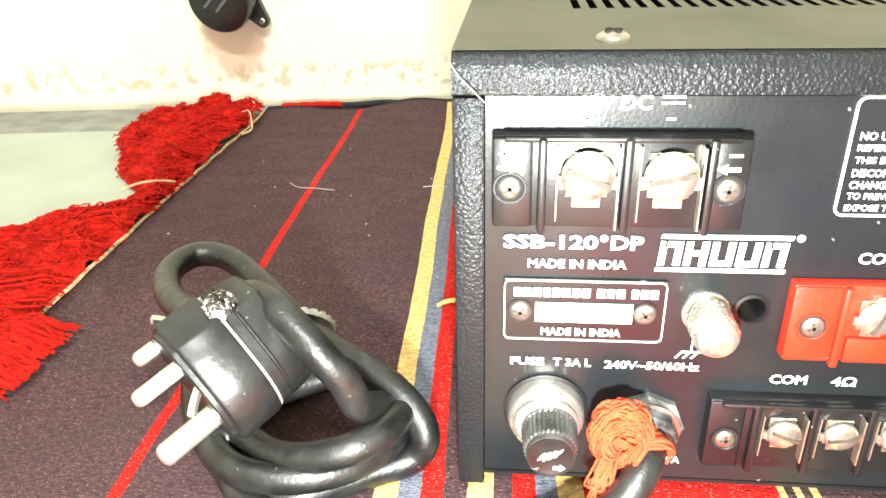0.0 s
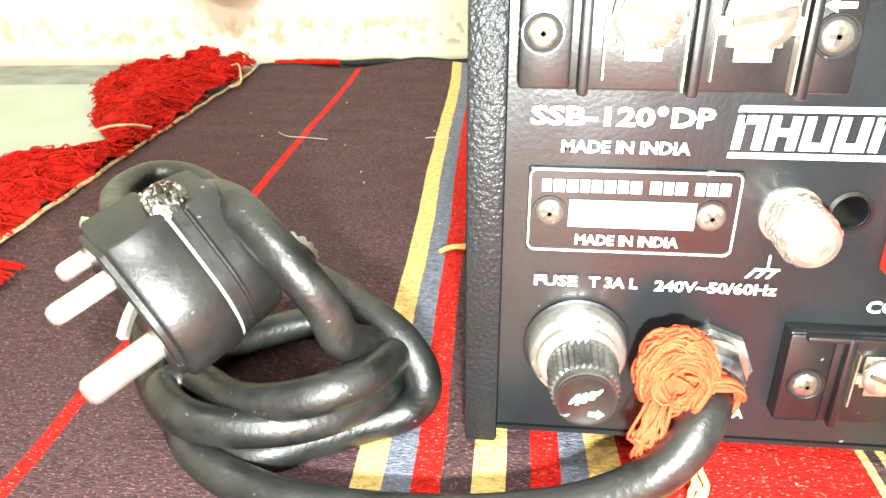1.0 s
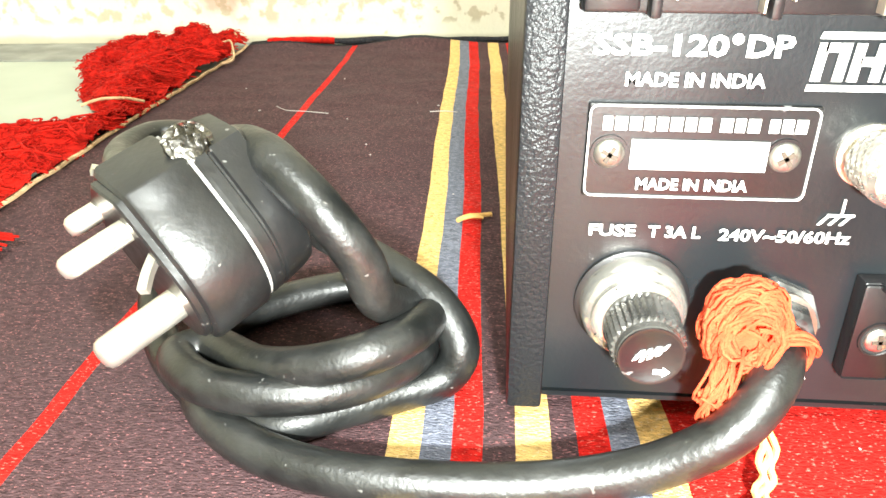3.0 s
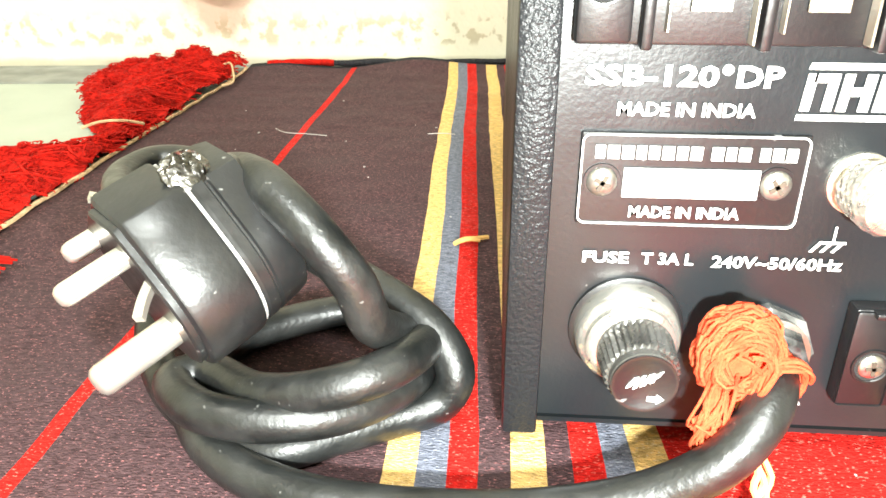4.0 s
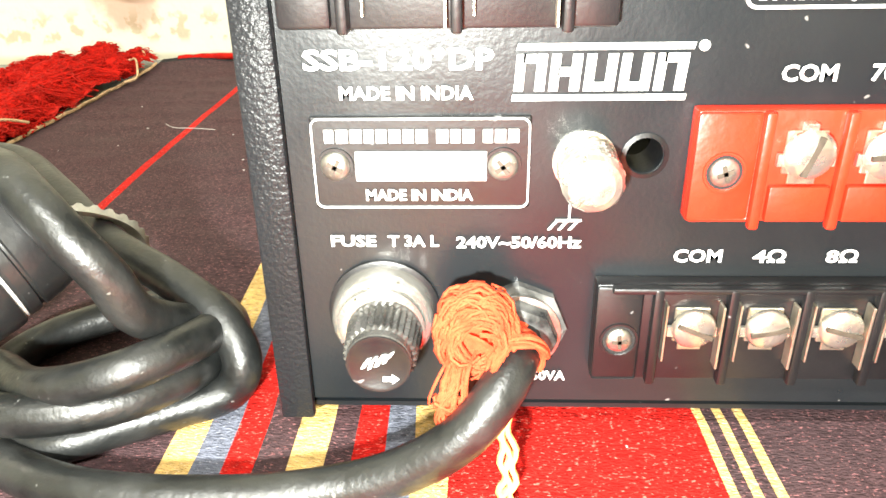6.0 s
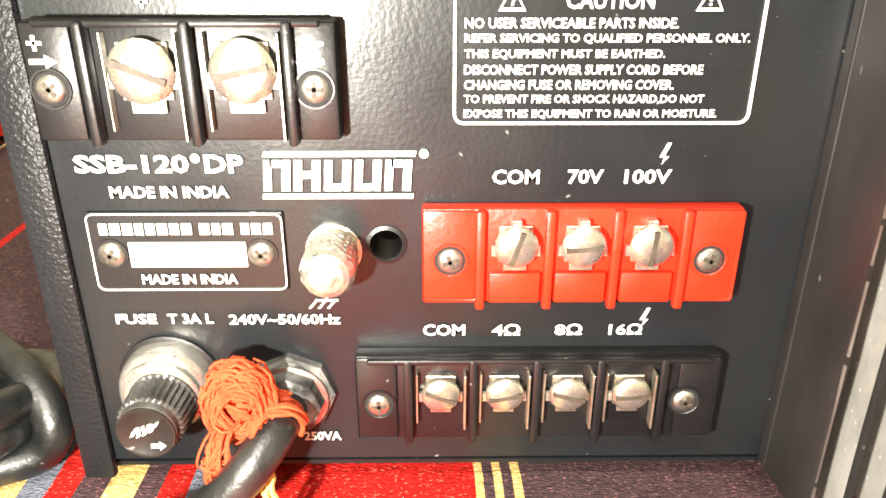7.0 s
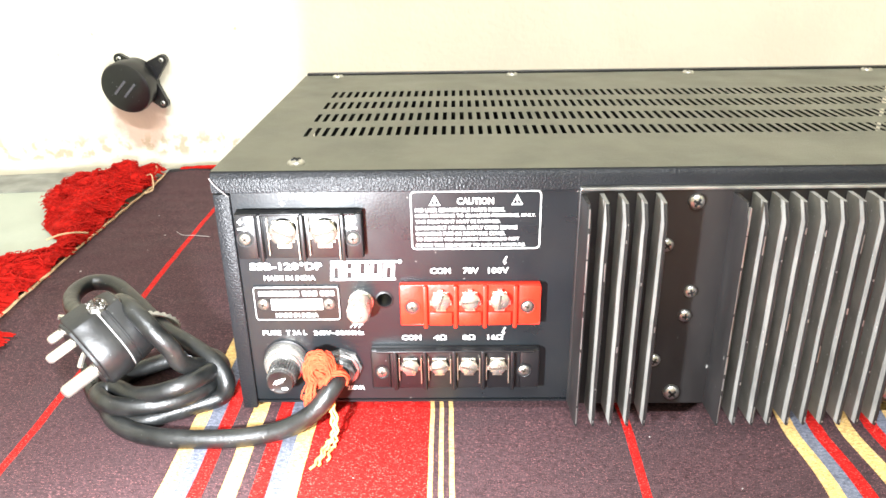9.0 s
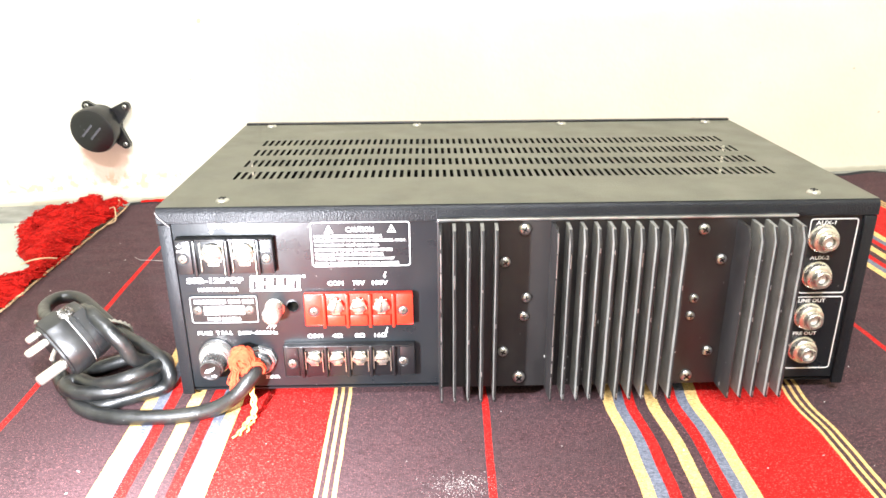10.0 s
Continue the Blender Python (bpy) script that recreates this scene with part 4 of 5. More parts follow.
def fuse_holder():
    c = (0.0285, 0.0, 0.0345)
    bm = bmesh.new()
    lathe(bm, (c[0], -0.0001, c[2]), (0, -1, 0), [(0, 0.0120), (0.0010, 0.0120), (0.0013, 0.0112), (0.0013, 0.0100)], n=32)
    h = part("fuse_holder", bm, M_PLASTIC, amp, "round fuse holder with a ribbed black cap", smooth=40)
    bm = bmesh.new()
    lathe(bm, (c[0], -0.0012, c[2]), (0, -1, 0), [(0, 0.0110), (0.0034, 0.0108), (0.0050, 0.0102), (0.0056, 0.0093), (0.0070, 0.0091), (0.0076, 0.0084), (0.0078, 0.0074)], n=32)
    part("collar", bm, M_COLLAR, h, "bright worn metal collar", smooth=40)
    bm = bmesh.new()
    n = 64
    rings = []
    for d, r, rib in ((0.0060, 0.0076, 0), (0.0080, 0.0078, 0), (0.0096, 0.0078, 0), (0.0100, 0.0071, 0.0006), (0.0174, 0.0067, 0.0006), (0.0180, 0.0065, 0), (0.0196, 0.0064, 0), (0.0202, 0.0060, 0)):
        rings.append([bm.verts.new((c[0] + 0.0008 + (r + rib * (k % 2)) * math.cos(2 * math.pi * k / n), -d, c[2] - 0.0005 + (r + rib * (k % 2)) * math.sin(2 * math.pi * k / n))) for k in range(n)])
    for a, b in zip(rings, rings[1:]):
        for k in range(n):
            bm.faces.new((a[k], a[(k + 1) % n], b[(k + 1) % n], b[k]))
    bm.faces.new(rings[-1])
    cap = part("fuse_cap", bm, M_RIBBED, h, "ribbed dark screw cap with worn white print")
    bm = bmesh.new()
    lathe(bm, (c[0] + 0.0008, -0.0200, c[2] - 0.0005), (0, -1, 0), [(0, 0.0063), (0.0004, 0.0063), (0.0004, 0.0056), (0.00025, 0.0054)], n=32)
    part("cap_end", bm, M_PLASTIC, cap, "smooth black cap end", smooth=40)
    for x, z, w, hh in ((0.0258, 0.0330, 0.0009, 0.0016), (0.0266, 0.0344, 0.0008, 0.0012), (0.0271, 0.0328, 0.0008, 0.0024), (0.0280, 0.0346, 0.0007, 0.0014), (0.0284, 0.0334, 0.0010, 0.0020), (0.0294, 0.0351, 0.0008, 0.0014), (0.0300, 0.0342, 0.0009, 0.0022), (0.0312, 0.0354, 0.0006, 0.0016)):
        flat([[(x, z), (x + w, z + 0.0004), (x + w + 0.0007, z + hh), (x + 0.0006, z + hh - 0.0003)]], h, "print_bar", M_PRINT, -0.0205)
    flat([[(0.0300, 0.0302), (0.0318, 0.0302), (0.0318, 0.0296), (0.0332, 0.0307), (0.0318, 0.0318), (0.0318, 0.0312), (0.0300, 0.0312)]], h, "printed_symbol", M_PRINT, -0.0205)


fuse_holder()


def strain_relief():
    c = (0.0570, 0.0, 0.0310)
    bm = bmesh.new()
    lathe(bm, (c[0], -0.0001, c[2]), (0, -1, 0), [(0, 0.0105), (0.0022, 0.0105), (0.0030, 0.0096), (0.0030, 0.0086), (0.0075, 0.0078), (0.0080, 0.0066), (0.0080, 0.0048)], n=8)
    part("cable_gland", bm, M_GLAND, amp, "scuffed black cable gland nut", smooth=20)
    bm = bmesh.new()
    lathe(bm, (c[0], -0.0031, c[2]), (0, -1, 0), [(0, 0.0090), (0.0012, 0.0090), (0.0014, 0.0080)], n=28)
    part("gland_ring", bm, M_STEEL, amp, smooth=40)


strain_relief()


def heat_sink():
    x0, x1, z0, z1, base, tip = 0.1730, 0.3945, 0.0095, 0.1270, -0.0040, -0.0235
    bm = bmesh.new()
    box(bm, x0, x1, base, -0.0001, z0, z1, bevel=0.0006)
    hs = part("heat_sink", bm, M_SINK, amp, "black finned aluminium heat sink, dusty and scratched")
    rng = random.Random(8)
    groups = ((0.1745, 5), (0.2440, 10), (0.3582, 5))
    for gx, count in groups:
        for k in range(count):
            x = gx + 0.00855 * k
            bm = bmesh.new()
            h = tip + rng.uniform(0, 0.0005)
            lean = rng.uniform(-0.0003, 0.0003)
            n = 14
            prev = None
            # tapered blade with a rounded tip
            prof = [(-0.0011, base + 0.0002), (-0.0008, h + 0.0012), (-0.0004, h + 0.0002), (0.0004, h + 0.0002), (0.0008, h + 0.0012), (0.0011, base + 0.0002)]
            for i in range(n + 1):
                z = z0 + 0.0002 + (z1 - z0 - 0.0024) * i / n
                cut = max(0.0, z - (z1 - 0.0085)) ** 2 / 0.0085
                ring = [bm.verts.new((x + px + lean * (py - base) / (tip - base) + 0.00022 * noise.noise((x * 90, z * 40, py * 50)) + 0.00012 * noise.noise((x * 300, z * 260, py * 90)), py + cut * (1 if py < base else 0), z)) for px, py in prof]
                if prev:
                    for a in range(len(prof)):
                        b = (a + 1) % len(prof)
                        f = bm.faces.new((prev[a], prev[b], ring[b], ring[a]))
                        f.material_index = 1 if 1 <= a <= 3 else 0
                else:
                    bm.faces.new(ring)
                prev = ring
            bm.faces.new(list(reversed(prev)))
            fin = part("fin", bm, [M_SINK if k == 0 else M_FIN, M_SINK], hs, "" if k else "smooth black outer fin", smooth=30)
            # chips and rubbed spots where the coat is gone from the tip
            bm = bmesh.new()
            rubbed = gx < 0.3 and k == 0
            z = z0 + 0.002
            while z < z1 - 0.010:
                L = rng.uniform(0.006, 0.030) if rubbed else rng.choice((0.0008, 0.0015, 0.003, 0.009))
                w = rng.uniform(0.00015, 0.00040)
                box(bm, x + lean - 0.00045, x + lean - 0.00045 + w * 1.6, h - 0.00012, h + rng.uniform(0.0008, 0.0022), z, min(z + L, z1 - 0.003))
                z += L + (rng.uniform(0.0005, 0.004) if rubbed else rng.uniform(0.015, 0.060) * (0.25 if z > z1 - 0.030 else 1.0))
            tagged(part("worn_edge", bm, M_EDGE, fin, "bare bright aluminium where the coat is rubbed off"), kind="stuff")
    # bare top edge
    bm = bmesh.new()
    box(bm, x0 + 0.0003, x1 - 0.0003, base - 0.0012, -0.0002, z1 - 0.0006, z1 + 0.0009, bevel=0.0004)
    part("top_edge", bm, M_EDGE, hs, "bare worn aluminium edge")
    for x, z, r in ((0.2265, 0.1205, 0.0038), (0.2150, 0.0990, 0.0034), (0.2290, 0.0745, 0.0032), (0.2277, 0.0613, 0.0032), (0.2150, 0.0360, 0.0034), (0.2258, 0.0168, 0.0042),
                    (0.3370, 0.1190, 0.0036), (0.3500, 0.0990, 0.0034), (0.3360, 0.0722, 0.0030), (0.3350, 0.0600, 0.0030), (0.3490, 0.0342, 0.0034), (0.3370, 0.0160, 0.0040)):
        screw(x, base - 0.0002, z, r, hs, "transistor_screw", turn=30 + 1000 * z, dome=0.5)


heat_sink()


def jack(x, z):
    bm = bmesh.new()
    lathe(bm, (x, -0.0001, z), (0, -1, 0), [(0, 0.0092), (0.0010, 0.0092), (0.0014, 0.0084), (0.0050, 0.0082), (0.0058, 0.0074), (0.0060, 0.0056), (0.0100, 0.0054), (0.0106, 0.0048), (0.0106, 0.0034), (0.0040, 0.0033), (0.0038, 0.0005)], n=28)
    j = part("signal_jack", bm, M_NICKEL, amp, "round nickel-plated signal jack", smooth=40)
    bm = bmesh.new()
    lathe(bm, (x, -0.0042, z), (0, -1, 0), [(0, 0.0030), (0.0040, 0.0028), (0.0046, 0.0012)], n=16)
    part("jack_core", bm, M_PRINT, j, smooth=40)


for z in (0.1105, 0.0855, 0.0565, 0.0320):
    jack(0.4140, z)

# ---- mains lead: cord, plug, orange thread ----
lead = thing("mains_lead", "coiled black rubber mains cord with a three-pin plug", "power cord")
COIL_A = [(-0.0691, 0.0039, 0.0585), (-0.0845, 0.0205, 0.0505), (-0.0984, 0.0378, 0.0465), (-0.1073, 0.0568, 0.0445), (-0.1041, 0.0714, 0.0445), (-0.0901, 0.0716, 0.0435), (-0.0705, 0.0551, 0.0395), (-0.0496, 0.0367, 0.0331), (-0.0305, 0.0257, 0.0284), (-0.0152, 0.0156, 0.0237), (-0.0082, 0.0095, 0.0154), (-0.0115, 0.0071, 0.0072), (-0.0224, 0.0028, 0.0052), (-0.0348, -0.0037, 0.0048), (-0.0483, -0.0097, 0.0046), (-0.0656, -0.0031, 0.005), (-0.0807, 0.01, 0.006), (-0.0913, 0.0267, 0.0095), (-0.0956, 0.0455, 0.0202), (-0.0836, 0.0401, 0.0425), (-0.0705, 0.0214, 0.0545)]
COIL_B = [(-0.0585, 0.0124, 0.062), (-0.0498, 0.0041, 0.064), (-0.0428, -0.0016, 0.0615), (-0.0346, -0.0061, 0.055), (-0.0281, -0.0057, 0.045), (-0.0255, -0.0009, 0.0331), (-0.0203, 0.0145, 0.0213), (-0.0159, 0.0114, 0.0213), (-0.0186, -0.0008, 0.0243), (-0.0268, -0.0092, 0.0243), (-0.0401, -0.0104, 0.0208), (-0.0534, -0.0047, 0.0166), (-0.0676, 0.0062, 0.0137), (-0.0744, 0.0015, 0.0137), (-0.0648, -0.0094, 0.0149), (-0.0507, -0.0135, 0.0154), (-0.0354, -0.0105, 0.0152), (-0.0241, -0.0015, 0.0143), (-0.0172, 0.0133, 0.0125), (-0.0192, 0.036, 0.0084), (-0.0332, 0.0531, 0.0052), (-0.0519, 0.0498, 0.0048), (-0.0709, 0.0345, 0.0046), (-0.076, 0.0147, 0.0044), (-0.0686, -0.0025, 0.0044)]
TAIL = [(-0.0556, -0.0154, 0.0044), (-0.0384, -0.0229, 0.0044), (-0.0191, -0.0255, 0.0044), (0.0036, -0.0249, 0.0044), (0.021, -0.0235, 0.0062), (0.034, -0.0235, 0.011), (0.045, -0.0235, 0.019), (0.0525, -0.0195, 0.027), (0.0565, -0.011, 0.031), (0.057, -0.002, 0.0312)]
bm = bmesh.new()
tube(bm, glide(COIL_A + COIL_B + TAIL, 7), 0.0048, 16)
part("cord", bm, M_RUBBER, lead, "scuffed black rubber cord", smooth=60)

# plug: u out of the pin face, v from the earth pin to the two small pins
U = Vector((-0.639, -0.699, -0.321)).normalized()
V = (Vector((-0.600, 0.192, 0.777)) - U * U.dot(Vector((-0.600, 0.192, 0.777)))).normalized()
WW = U.cross(V)
EARTH = Vector((-0.0643, -0.0108, 0.0371))


def at(u, v, w):
    return EARTH + U * u + V * v + WW * w


M_SEAM = surface("scuffed_seam", (0.34, 0.34, 0.33), rough=0.5, vary=0.3, scale=300, other=(0.03, 0.03, 0.03), patch=160, amount=0.5)
M_FOIL = surface("crumpled_foil", (0.24, 0.23, 0.21), rough=0.30, metal=1.0, vary=0.5, scale=420, other=(0.04, 0.038, 0.036), patch=260, amount=0.85, bump=0.6, grain=420)


def build_plug():
    def outline(o):
        """Outline of the plug across its pins: round at the earth pin, cut off with two slants at the cord."""
        pts = []
        for k in range(21):
            a = math.radians(90 + 180 * k / 20)
            pts.append((0.0060 + (0.0170 - o) * math.cos(a), (0.0170 - o) * math.sin(a)))
        hw, far = 0.0170 - o, 0.0300 - o
        pts += [(0.0140, -hw), (0.0205, -hw + 0.0002), (0.0215, -hw + 0.0008), (far - 0.0010, -0.0088 + o * 0.6), (far, -0.0076 + o * 0.6), (far, 0.0076 - o * 0.6), (far - 0.0010, 0.0088 - o * 0.6), (0.0215, hw - 0.0008), (0.0205, hw - 0.0002), (0.0140, hw)]
        return pts

    def shell(name, layers, label=""):
        b = bmesh.new()
        rings = [[b.verts.new(at(u, v, w)) for v, w in outline(o)] for u, o in layers]
        n = len(rings[0])
        for a, c in zip(rings, rings[1:]):
            for k in range(n):
                b.faces.new((a[k], a[(k + 1) % n], c[(k + 1) % n], c[k]))
        b.faces.new(list(reversed(rings[0])))
        b.faces.new(rings[-1])
        return part(name, b, M_PLUG, body, label, smooth=27)
    global body
    body = thing_part("plug", lead)
    shell("base_shell", [(0.0, 0.0014), (-0.0006, 0.0004), (-0.0014, 0.0), (-0.0130, 0.0), (-0.0138, 0.0004), (-0.0141, 0.0014)], "black plastic pin-side shell")
    shell("cover_shell", [(-0.0145, 0.0020), (-0.0149, 0.0012), (-0.0156, 0.0008), (-0.0178, 0.0009), (-0.0182, 0.0016), (-0.0187, 0.0016), (-0.0191, 0.0010), (-0.0235, 0.0014), (-0.0262, 0.0020), (-0.0278, 0.0045), (-0.0284, 0.0080)], "scratched black plastic cover")
    b = bmesh.new()
    rings = [[b.verts.new(at(u, v, w)) for v, w in outline(0.0009)] for u in (-0.0136, -0.0147)]
    for k in range(len(rings[0])):
        kk = (k + 1) % len(rings[0])
        b.faces.new((rings[0][k], rings[0][kk], rings[1][kk], rings[1][k]))
    part("seam", b, M_SEAM, body, "pale worn seam between the shells")
    b = bmesh.new()
    rings = [[b.verts.new(at(u, v, w)) for v, w in outline(o)] for u, o in ((-0.0006, 0.0020), (0.0012, 0.0020), (0.0016, 0.0026))]
    n = len(rings[0])
    for p, q in zip(rings, rings[1:]):
        for k in range(n):
            b.faces.new((p[k], p[(k + 1) % n], q[(k + 1) % n], q[k]))
    b.faces.new(rings[-1])
    part("pin_plate", b, M_PLUG, body, "black pin plate with a worn edge", smooth=30)
    for name, v, w, r, length, label in (("earth_pin", 0.0, 0.0, 0.0034, 0.0200, "thick plated earth pin"), ("live_pin", 0.0168, -0.0077, 0.0024, 0.0160, "thin plated pin"),
                                         ("neutral_pin", 0.0252, 0.0077, 0.0024, 0.0090, "thin plated pin")):
        b = bmesh.new()
        lathe(b, at(-0.001, v, w), U, [(0, r), (length - 0.0015, r), (length - 0.0004, r * 0.9), (length + 0.0004, r * 0.6), (length + 0.0006, r * 0.2)], n=20)
        part(name, b, M_PIN, body, label, smooth=40)
    # bent brass strips that stick out beside the pins
    for a, c, d in (((-0.005, 0.0285, 0.003), (-0.0038, 0.0305, 0.0035), (-0.0020, 0.0322, 0.003)), ((0.0, 0.0100, -0.0105), (0.0040, 0.0075, -0.0125), (0.0070, 0.0050, -0.0140))):
        b = bmesh.new()
        tube(b, glide([at(*a), at(*c), at(*d)], 4), 0.0013, 4)
        part("brass_strip", b, M_PIN, body, "bent metal strip")
    # crumpled foil in the screw hole
    b = bmesh.new()
    rng = random.Random(4)
    vs = bmesh.ops.create_icosphere(b, subdivisions=3, radius=0.0058)["verts"]
    c = FOIL
    for v in vs:
        d = v.co.normalized()
        v.co = c + U * d.x * 0.0048 + V * d.y * 0.0044 + WW * d.z * 0.0014 + d * (0.0010 * noise.noise(d * 3.1) + 0.0010 * noise.noise(d * 8.0))
    part("foil", b, M_FOIL, body, "crumpled bright foil stuck in the screw hole")


def thing_part(name, parent):
    """A group of pieces that is one part of a thing: a small mesh at its core that carries them."""
    b = bmesh.new()
    lathe(b, at(-0.020, 0.012, 0), U, [(0, 0.006), (0.012, 0.006)], n=12)
    return part(name, b, M_PLUG, parent, "black three-pin plug with plated pins")


FOIL = at(-0.0165, 0.0235, -0.0150)
build_plug()

# pale toothed cable tie round the coil
bm = bmesh.new()
line = glide([(-0.0630, 0.0290, 0.0440), (-0.0575, 0.0335, 0.0435), (-0.0515, 0.0385, 0.0405), (-0.0470, 0.0430, 0.0355), (-0.0460, 0.0470, 0.0290), (-0.0480, 0.0500, 0.0225)], 9)
prev = None
for i, p in enumerate(line):
    d = (line[min(i + 1, len(line) - 1)] - line[max(i - 1, 0)]).normalized()
    e = d.cross(Vector((0.1, 0.75, 0.65))).normalized()
    up = e.cross(d)
    w, h = 0.0019, 0.0016 if i % 4 < 2 else 0.0008
    ring = [bm.verts.new(p + e * w * k1 + up * h1) for k1, h1 in ((-1, -0.0006), (1, -0.0006), (1, h), (-1, h))]
    if prev:
        for k in range(4):
            bm.faces.new((prev[k], prev[(k + 1) % 4], ring[(k + 1) % 4], ring[k]))
    else:
        bm.faces.new(ring)
    prev = ring
bm.faces.new(list(reversed(prev)))
part("cable_tie", bm, M_TIE, lead, "pale toothed plastic cable tie")


def thread_tangle():
    """Orange yarn wound and knotted round the cord where it leaves the case."""
    top = thing("orange_thread", "tangled orange yarn knotted round the cord at the amplifier", "yarn")
    rng = random.Random(12)
    c = Vector((0.0482, -0.0125, 0.0368))
    bm = bmesh.new()
    vs = bmesh.ops.create_icosphere(bm, subdivisions=3, radius=1.0)["verts"]
    for v in vs:
        d = v.co.copy()
        v.co = c + Vector((d.x * 0.0062, d.y * 0.0030, d.z * 0.0072)) * (1 + 0.35 * noise.noise(d * 2.5))
    part("core", bm, M_ORANGE, top, smooth=60)
    bm = bmesh.new()
    for i in range(230):
        ax = Vector((rng.gauss(0, 0.28), -1, rng.gauss(0, 0.28))).normalized()
        s = ax.orthogonal().normalized()
        s.rotate(Matrix.Rotation(rng.uniform(0, 6.28), 3, ax))
        u = ax.cross(s)
        R, off, wild = rng.uniform(0.62, 1.0), rng.uniform(-0.3, 0.65), rng.choice((0.04, 0.10, 0.20))
        a0, span = rng.uniform(0, 6.28), rng.uniform(2.0, 5.5)
        line = []
        for k in range(16):
            a = a0 + span * k / 15
            d = (ax * off + (s * math.cos(a) + u * math.sin(a)) * R).normalized()
            q = 0.95 + 0.10 * math.sin(3 * a + i) + wild * math.sin(2 * a + 2 * i)
            line.append(c + Vector((d.x * 0.0073, d.y * 0.0058, d.z * 0.0088)) * q)
        tube(bm, line, rng.uniform(0.00026, 0.00050), 5)
    # wraps over the cord
    e1, ax = Vector((0, 0, 1)), Vector((0.35, -0.93, 0.0)).normalized()
    e2 = ax.cross(e1)
    for i in range(22):
        q, R, sk = Vector((0.0556, -0.0135, 0.0308)) - ax * rng.uniform(-0.0035, 0.0030), rng.uniform(0.0053, 0.0068), rng.uniform(-0.002, 0.002)
        a0, span = rng.uniform(-0.6, 0.4), rng.uniform(2.6, 4.6)
        tube(bm, [q + (e1 * math.cos(a0 + span * (k / 14 - 0.4)) + e2 * math.sin(a0 + span * (k / 14 - 0.4))) * R + ax * sk * math.sin(k * 0.5) for k in range(15)], rng.uniform(0.00040, 0.00065), 5)
    # lower wraps that hang beside the cap
    for i in range(26):
        x = rng.uniform(0.0420, 0.0462)
        j = [rng.uniform(-0.0022, 0.0022) for _ in range(8)]
        line = [(x + 0.002 + j[0], -0.012, 0.034), (x - 0.001 + j[1], -0.0185 + j[2] * 0.7, 0.030 + j[3]), (x - 0.002 + j[4], -0.0195 + j[5] * 0.6, 0.024 + j[0]), (x - 0.002 + j[6], -0.019 + j[7] * 0.6, rng.uniform(0.018, 0.026)), (x + 0.002 + j[2], -0.017 + j[4] * 0.5, 0.017 + j[5]), (x + 0.004 + j[3], -0.016, 0.022 + j[1])]
        tube(bm, glide(line, 4), rng.uniform(0.00026, 0.00045), 5)
    tagged(part("yarn", bm, M_ORANGE, top, smooth=70), kind="stuff")
    # loose ends down to the rug
    for k, (dx, end) in enumerate(((0.0, -0.0335), (0.0014, -0.030), (-0.001, -0.036))):
        line = [(0.0500 + dx, -0.0150, 0.0285), (0.0530 + dx, -0.0185, 0.0200), (0.0545 + dx, -0.0215, 0.0110), (0.0540 + dx, -0.0235, 0.0040), (0.0520 + dx * 2, -0.0270, 0.0014), (0.0505 + dx * 2, end, 0.0012), (0.0490 + dx * 3, end - 0.008, 0.0012)]
        bm = bmesh.new()
        tube(bm, [p + Vector((0.0006 * math.sin(i * 1.3 + k), 0, 0)) for i, p in enumerate(glide(line, 6))], 0.0007, 5)
        part("loose_end", bm, M_PALE_THREAD, top, "pale orange loose end", smooth=70)


thread_tangle()


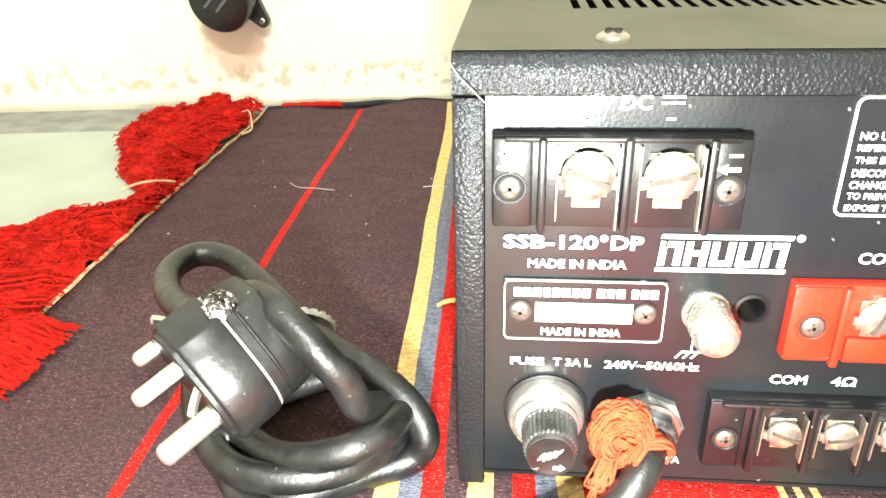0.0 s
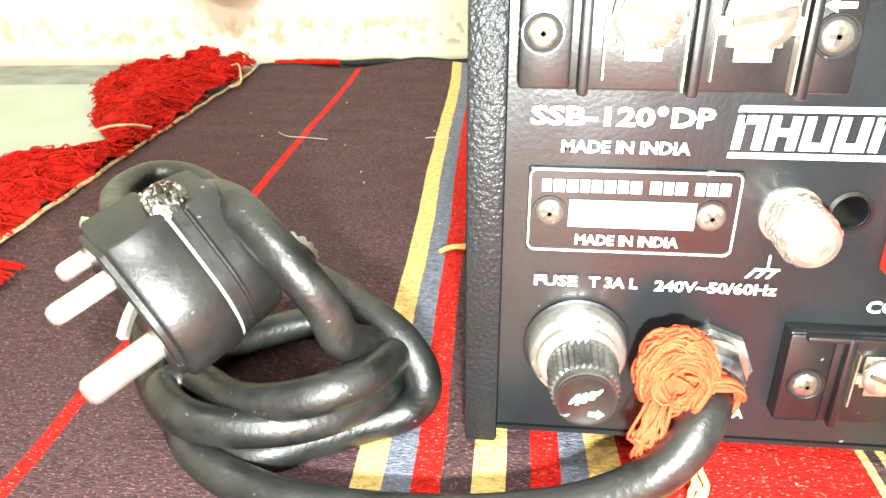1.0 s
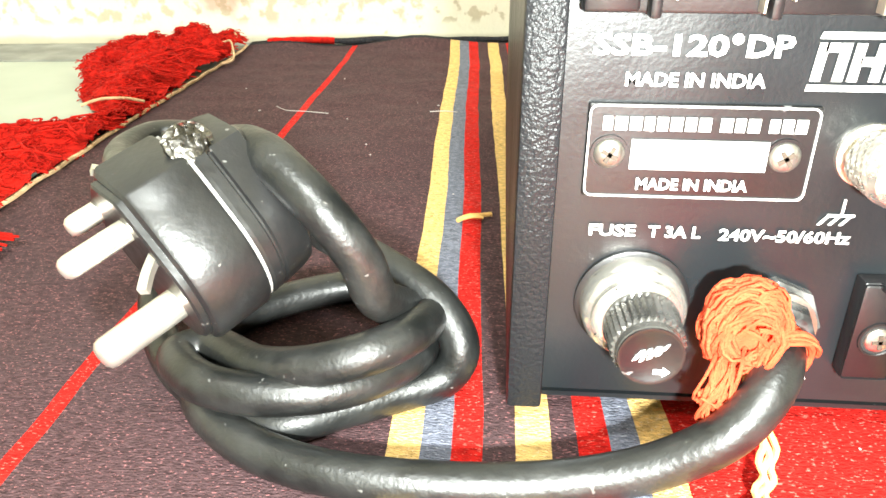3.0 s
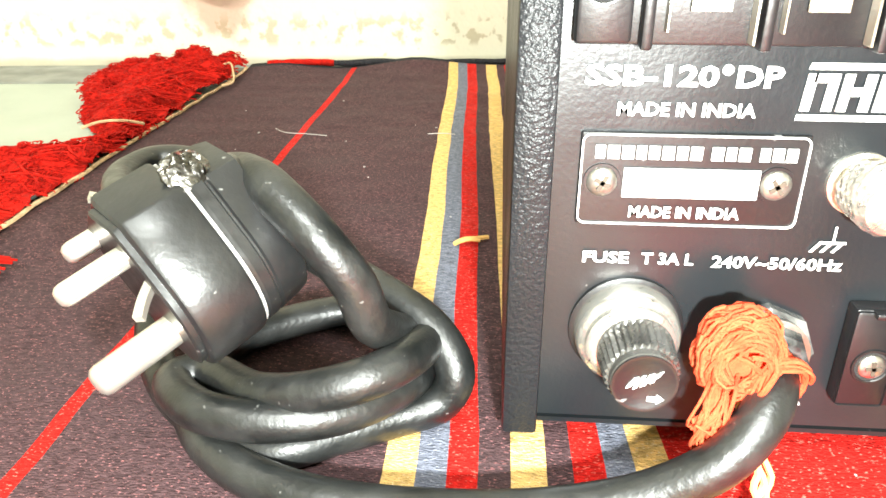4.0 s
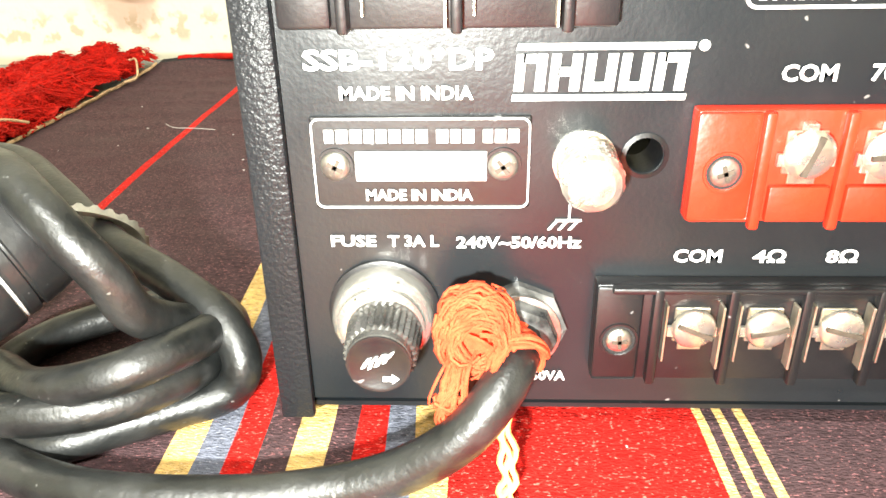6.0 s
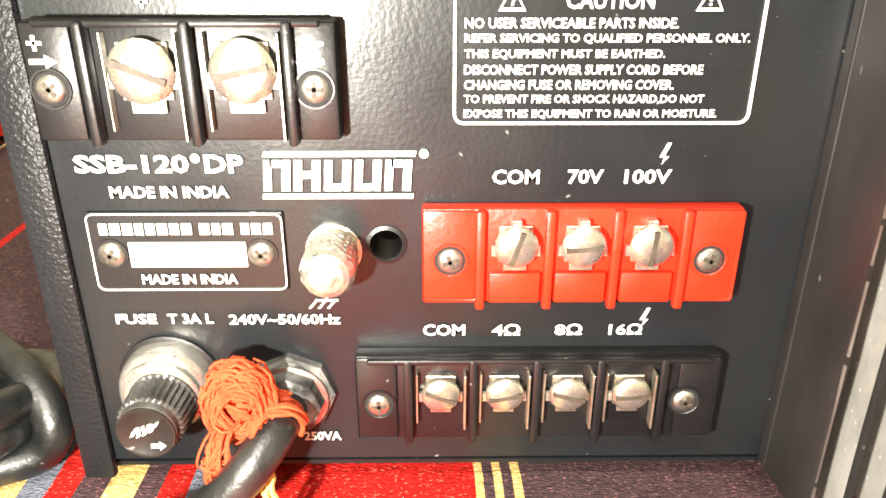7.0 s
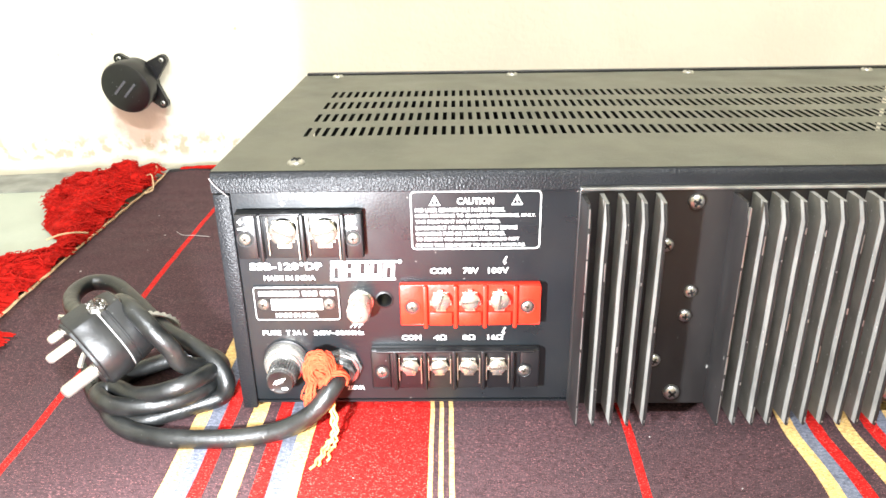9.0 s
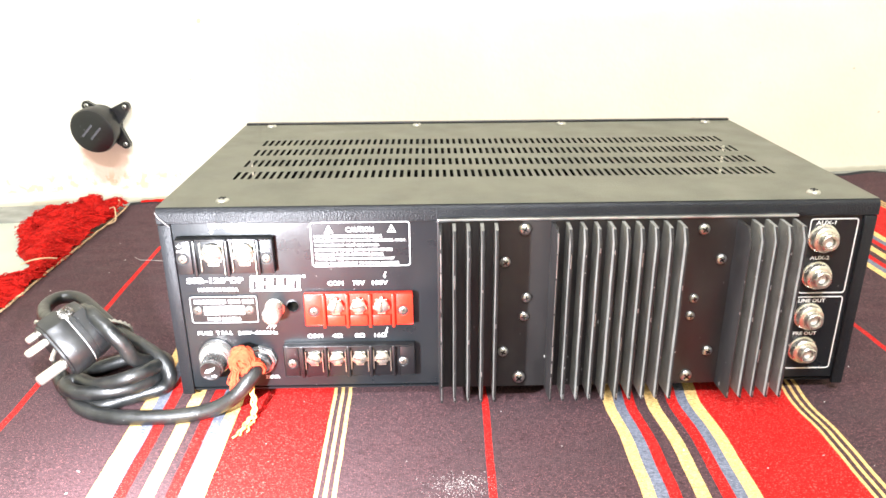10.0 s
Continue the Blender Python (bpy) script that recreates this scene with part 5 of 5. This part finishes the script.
# ---- black round fitting on the wall ----
def wall_fitting():
    top = thing("wall_fitting", "round black plastic socket fitting with lugs, fixed low on the wall", "wall fitting")
    c = Vector((-0.2235, 0.431, 0.0905))
    axis = Vector((-0.12, -0.95, -0.16)).normalized()
    bm = bmesh.new()
    lathe(bm, c - axis * 0.030, axis, [(0, 0.0235), (0.012, 0.024), (0.013, 0.0260), (0.026, 0.0270), (0.0285, 0.0260), (0.0295, 0.0240), (0.0295, 0.002)], n=36)
    part("body", bm, M_PLASTIC, top, "round black plastic body", smooth=40)
    sx = Vector((1, 0, 0)) - axis * axis.x
    sx.normalize()
    sz = sx.cross(axis)
    for k in (-1, 1):
        bm = bmesh.new()
        q = c + sx * (0.0050 * k) + sz * 0.0015 * k
        d = (sx * 0.70 - sz * 0.70).normalized()
        e = d.cross(axis)
        vs = [bm.verts.new(q + d * i * 0.010 + e * j * 0.0011 + axis * h) for h in (-0.001, 0.0004) for i, j in ((-1, -1), (1, -1), (1, 1), (-1, 1))]
        bm.faces.new(vs[4:])
        for i in range(4):
            bm.faces.new((vs[i], vs[(i + 1) % 4], vs[4 + (i + 1) % 4], vs[4 + i]))
        part("slot_line", bm, M_SLIT, top, "grey worn slot")
    # back plate with three lugs against the wall
    yw = 0.4575
    for lx, lz, ang in ((-0.233, 0.118, 110), (-0.1890, 0.1160, 40), (-0.1945, 0.0715, -35)):
        bm = bmesh.new()
        p0, p1 = Vector((-0.213, yw - 0.004, 0.096)), Vector((lx, yw - 0.0035, lz))
        d = (p1 - p0)
        e = d.cross(Vector((0, 1, 0))).normalized()
        n = 10
        ring = [p0 + e * 0.014, p1 + e * 0.0055] + [p1 + d.normalized() * 0.0055 * math.sin(math.pi * k / n) + e * 0.0055 * math.cos(math.pi * k / n) for k in range(1, n)] + [p1 - e * 0.0055, p0 - e * 0.014]
        f = bm.faces.new([bm.verts.new(p - Vector((0, 0.003, 0))) for p in ring])
        ex = bmesh.ops.extrude_face_region(bm, geom=[f])
        for v in ex["geom"]:
            if isinstance(v, bmesh.types.BMVert):
                v.co.y += 0.0065
        part("lug", bm, M_PLASTIC, top)
        screw(lx, yw - 0.0064, lz, 0.0026, top, "lug_screw", turn=ang)


wall_fitting()


# ---- scraps on the rug ----
def scraps():
    for name, label, mat, pts, r in (
            ("stray_thread", "cream stray thread lying on the rug", M_LINT, [(-0.125, 0.261, 0.0010), (-0.117, 0.253, 0.0011), (-0.106, 0.252, 0.0010), (-0.093, 0.249, 0.0010)], 0.0002),
            ("stray_thread", "cream stray thread lying on the rug", M_LINT, [(-0.038, 0.256, 0.0012), (-0.030, 0.258, 0.0012), (-0.023, 0.257, 0.0010)], 0.00025),
            ("stray_thread", "white hair caught on the corner of the amplifier", M_LINT, [(0.0030, -0.0026, 0.1335), (0.0055, -0.0040, 0.1305), (0.0085, -0.0042, 0.1275), (0.0110, -0.0030, 0.1245)], 0.00017),
            ("stray_thread", "orange wisp of yarn lying on the rug", M_PALE_THREAD, [(-0.0145, 0.111, 0.0016), (-0.0110, 0.1145, 0.0020), (-0.0065, 0.1165, 0.0016), (-0.0020, 0.1185, 0.0014)], 0.0009),
            ("stray_thread", "orange wisp of yarn lying on the rug", M_PALE_THREAD, [(-0.0135, 0.1125, 0.0016), (-0.0090, 0.1140, 0.0022), (-0.0050, 0.1145, 0.0016)], 0.0008)):
        bm = bmesh.new()
        tube(bm, glide(pts, 5), r, 5)
        tagged(part(name, bm, mat, smooth=60), label, "thread", "threads on the rug")
    rng = random.Random(21)
    bm = bmesh.new()
    for i in range(620):
        x, y = rng.uniform(-0.18, 0.55), rng.uniform(-0.20, 0.36)
        if i >= 130:
            x, y = rng.gauss(0.183, 0.009), rng.gauss(-0.090, 0.006)
        if -0.005 < x < 0.46 and y > -0.002:
            continue
        s, a = rng.uniform(0.00015, 0.0004) * (0.36 if i >= 130 else 1.0), rng.uniform(0, 3.14)
        L = s * rng.choice((1, 1, 1.5, 3))
        d, e = Vector((math.cos(a), math.sin(a), 0)), Vector((-math.sin(a), math.cos(a), 0))
        q = Vector((x, y, rug_height(x, y) + 0.0002))
        vs = [bm.verts.new(q + d * i1 * L + e * j1 * s + Vector((0, 0, h))) for h in (0, s) for i1, j1 in ((-1, -1), (1, -1), (1, 1), (-1, 1))]
        bm.faces.new(vs[4:])
        for k in range(4):
            bm.faces.new((vs[k], vs[(k + 1) % 4], vs[4 + (k + 1) % 4], vs[4 + k]))
    tagged(part("lint", bm, M_LINT), "scattered white lint on the rug", "lint", kind="stuff")


scraps()
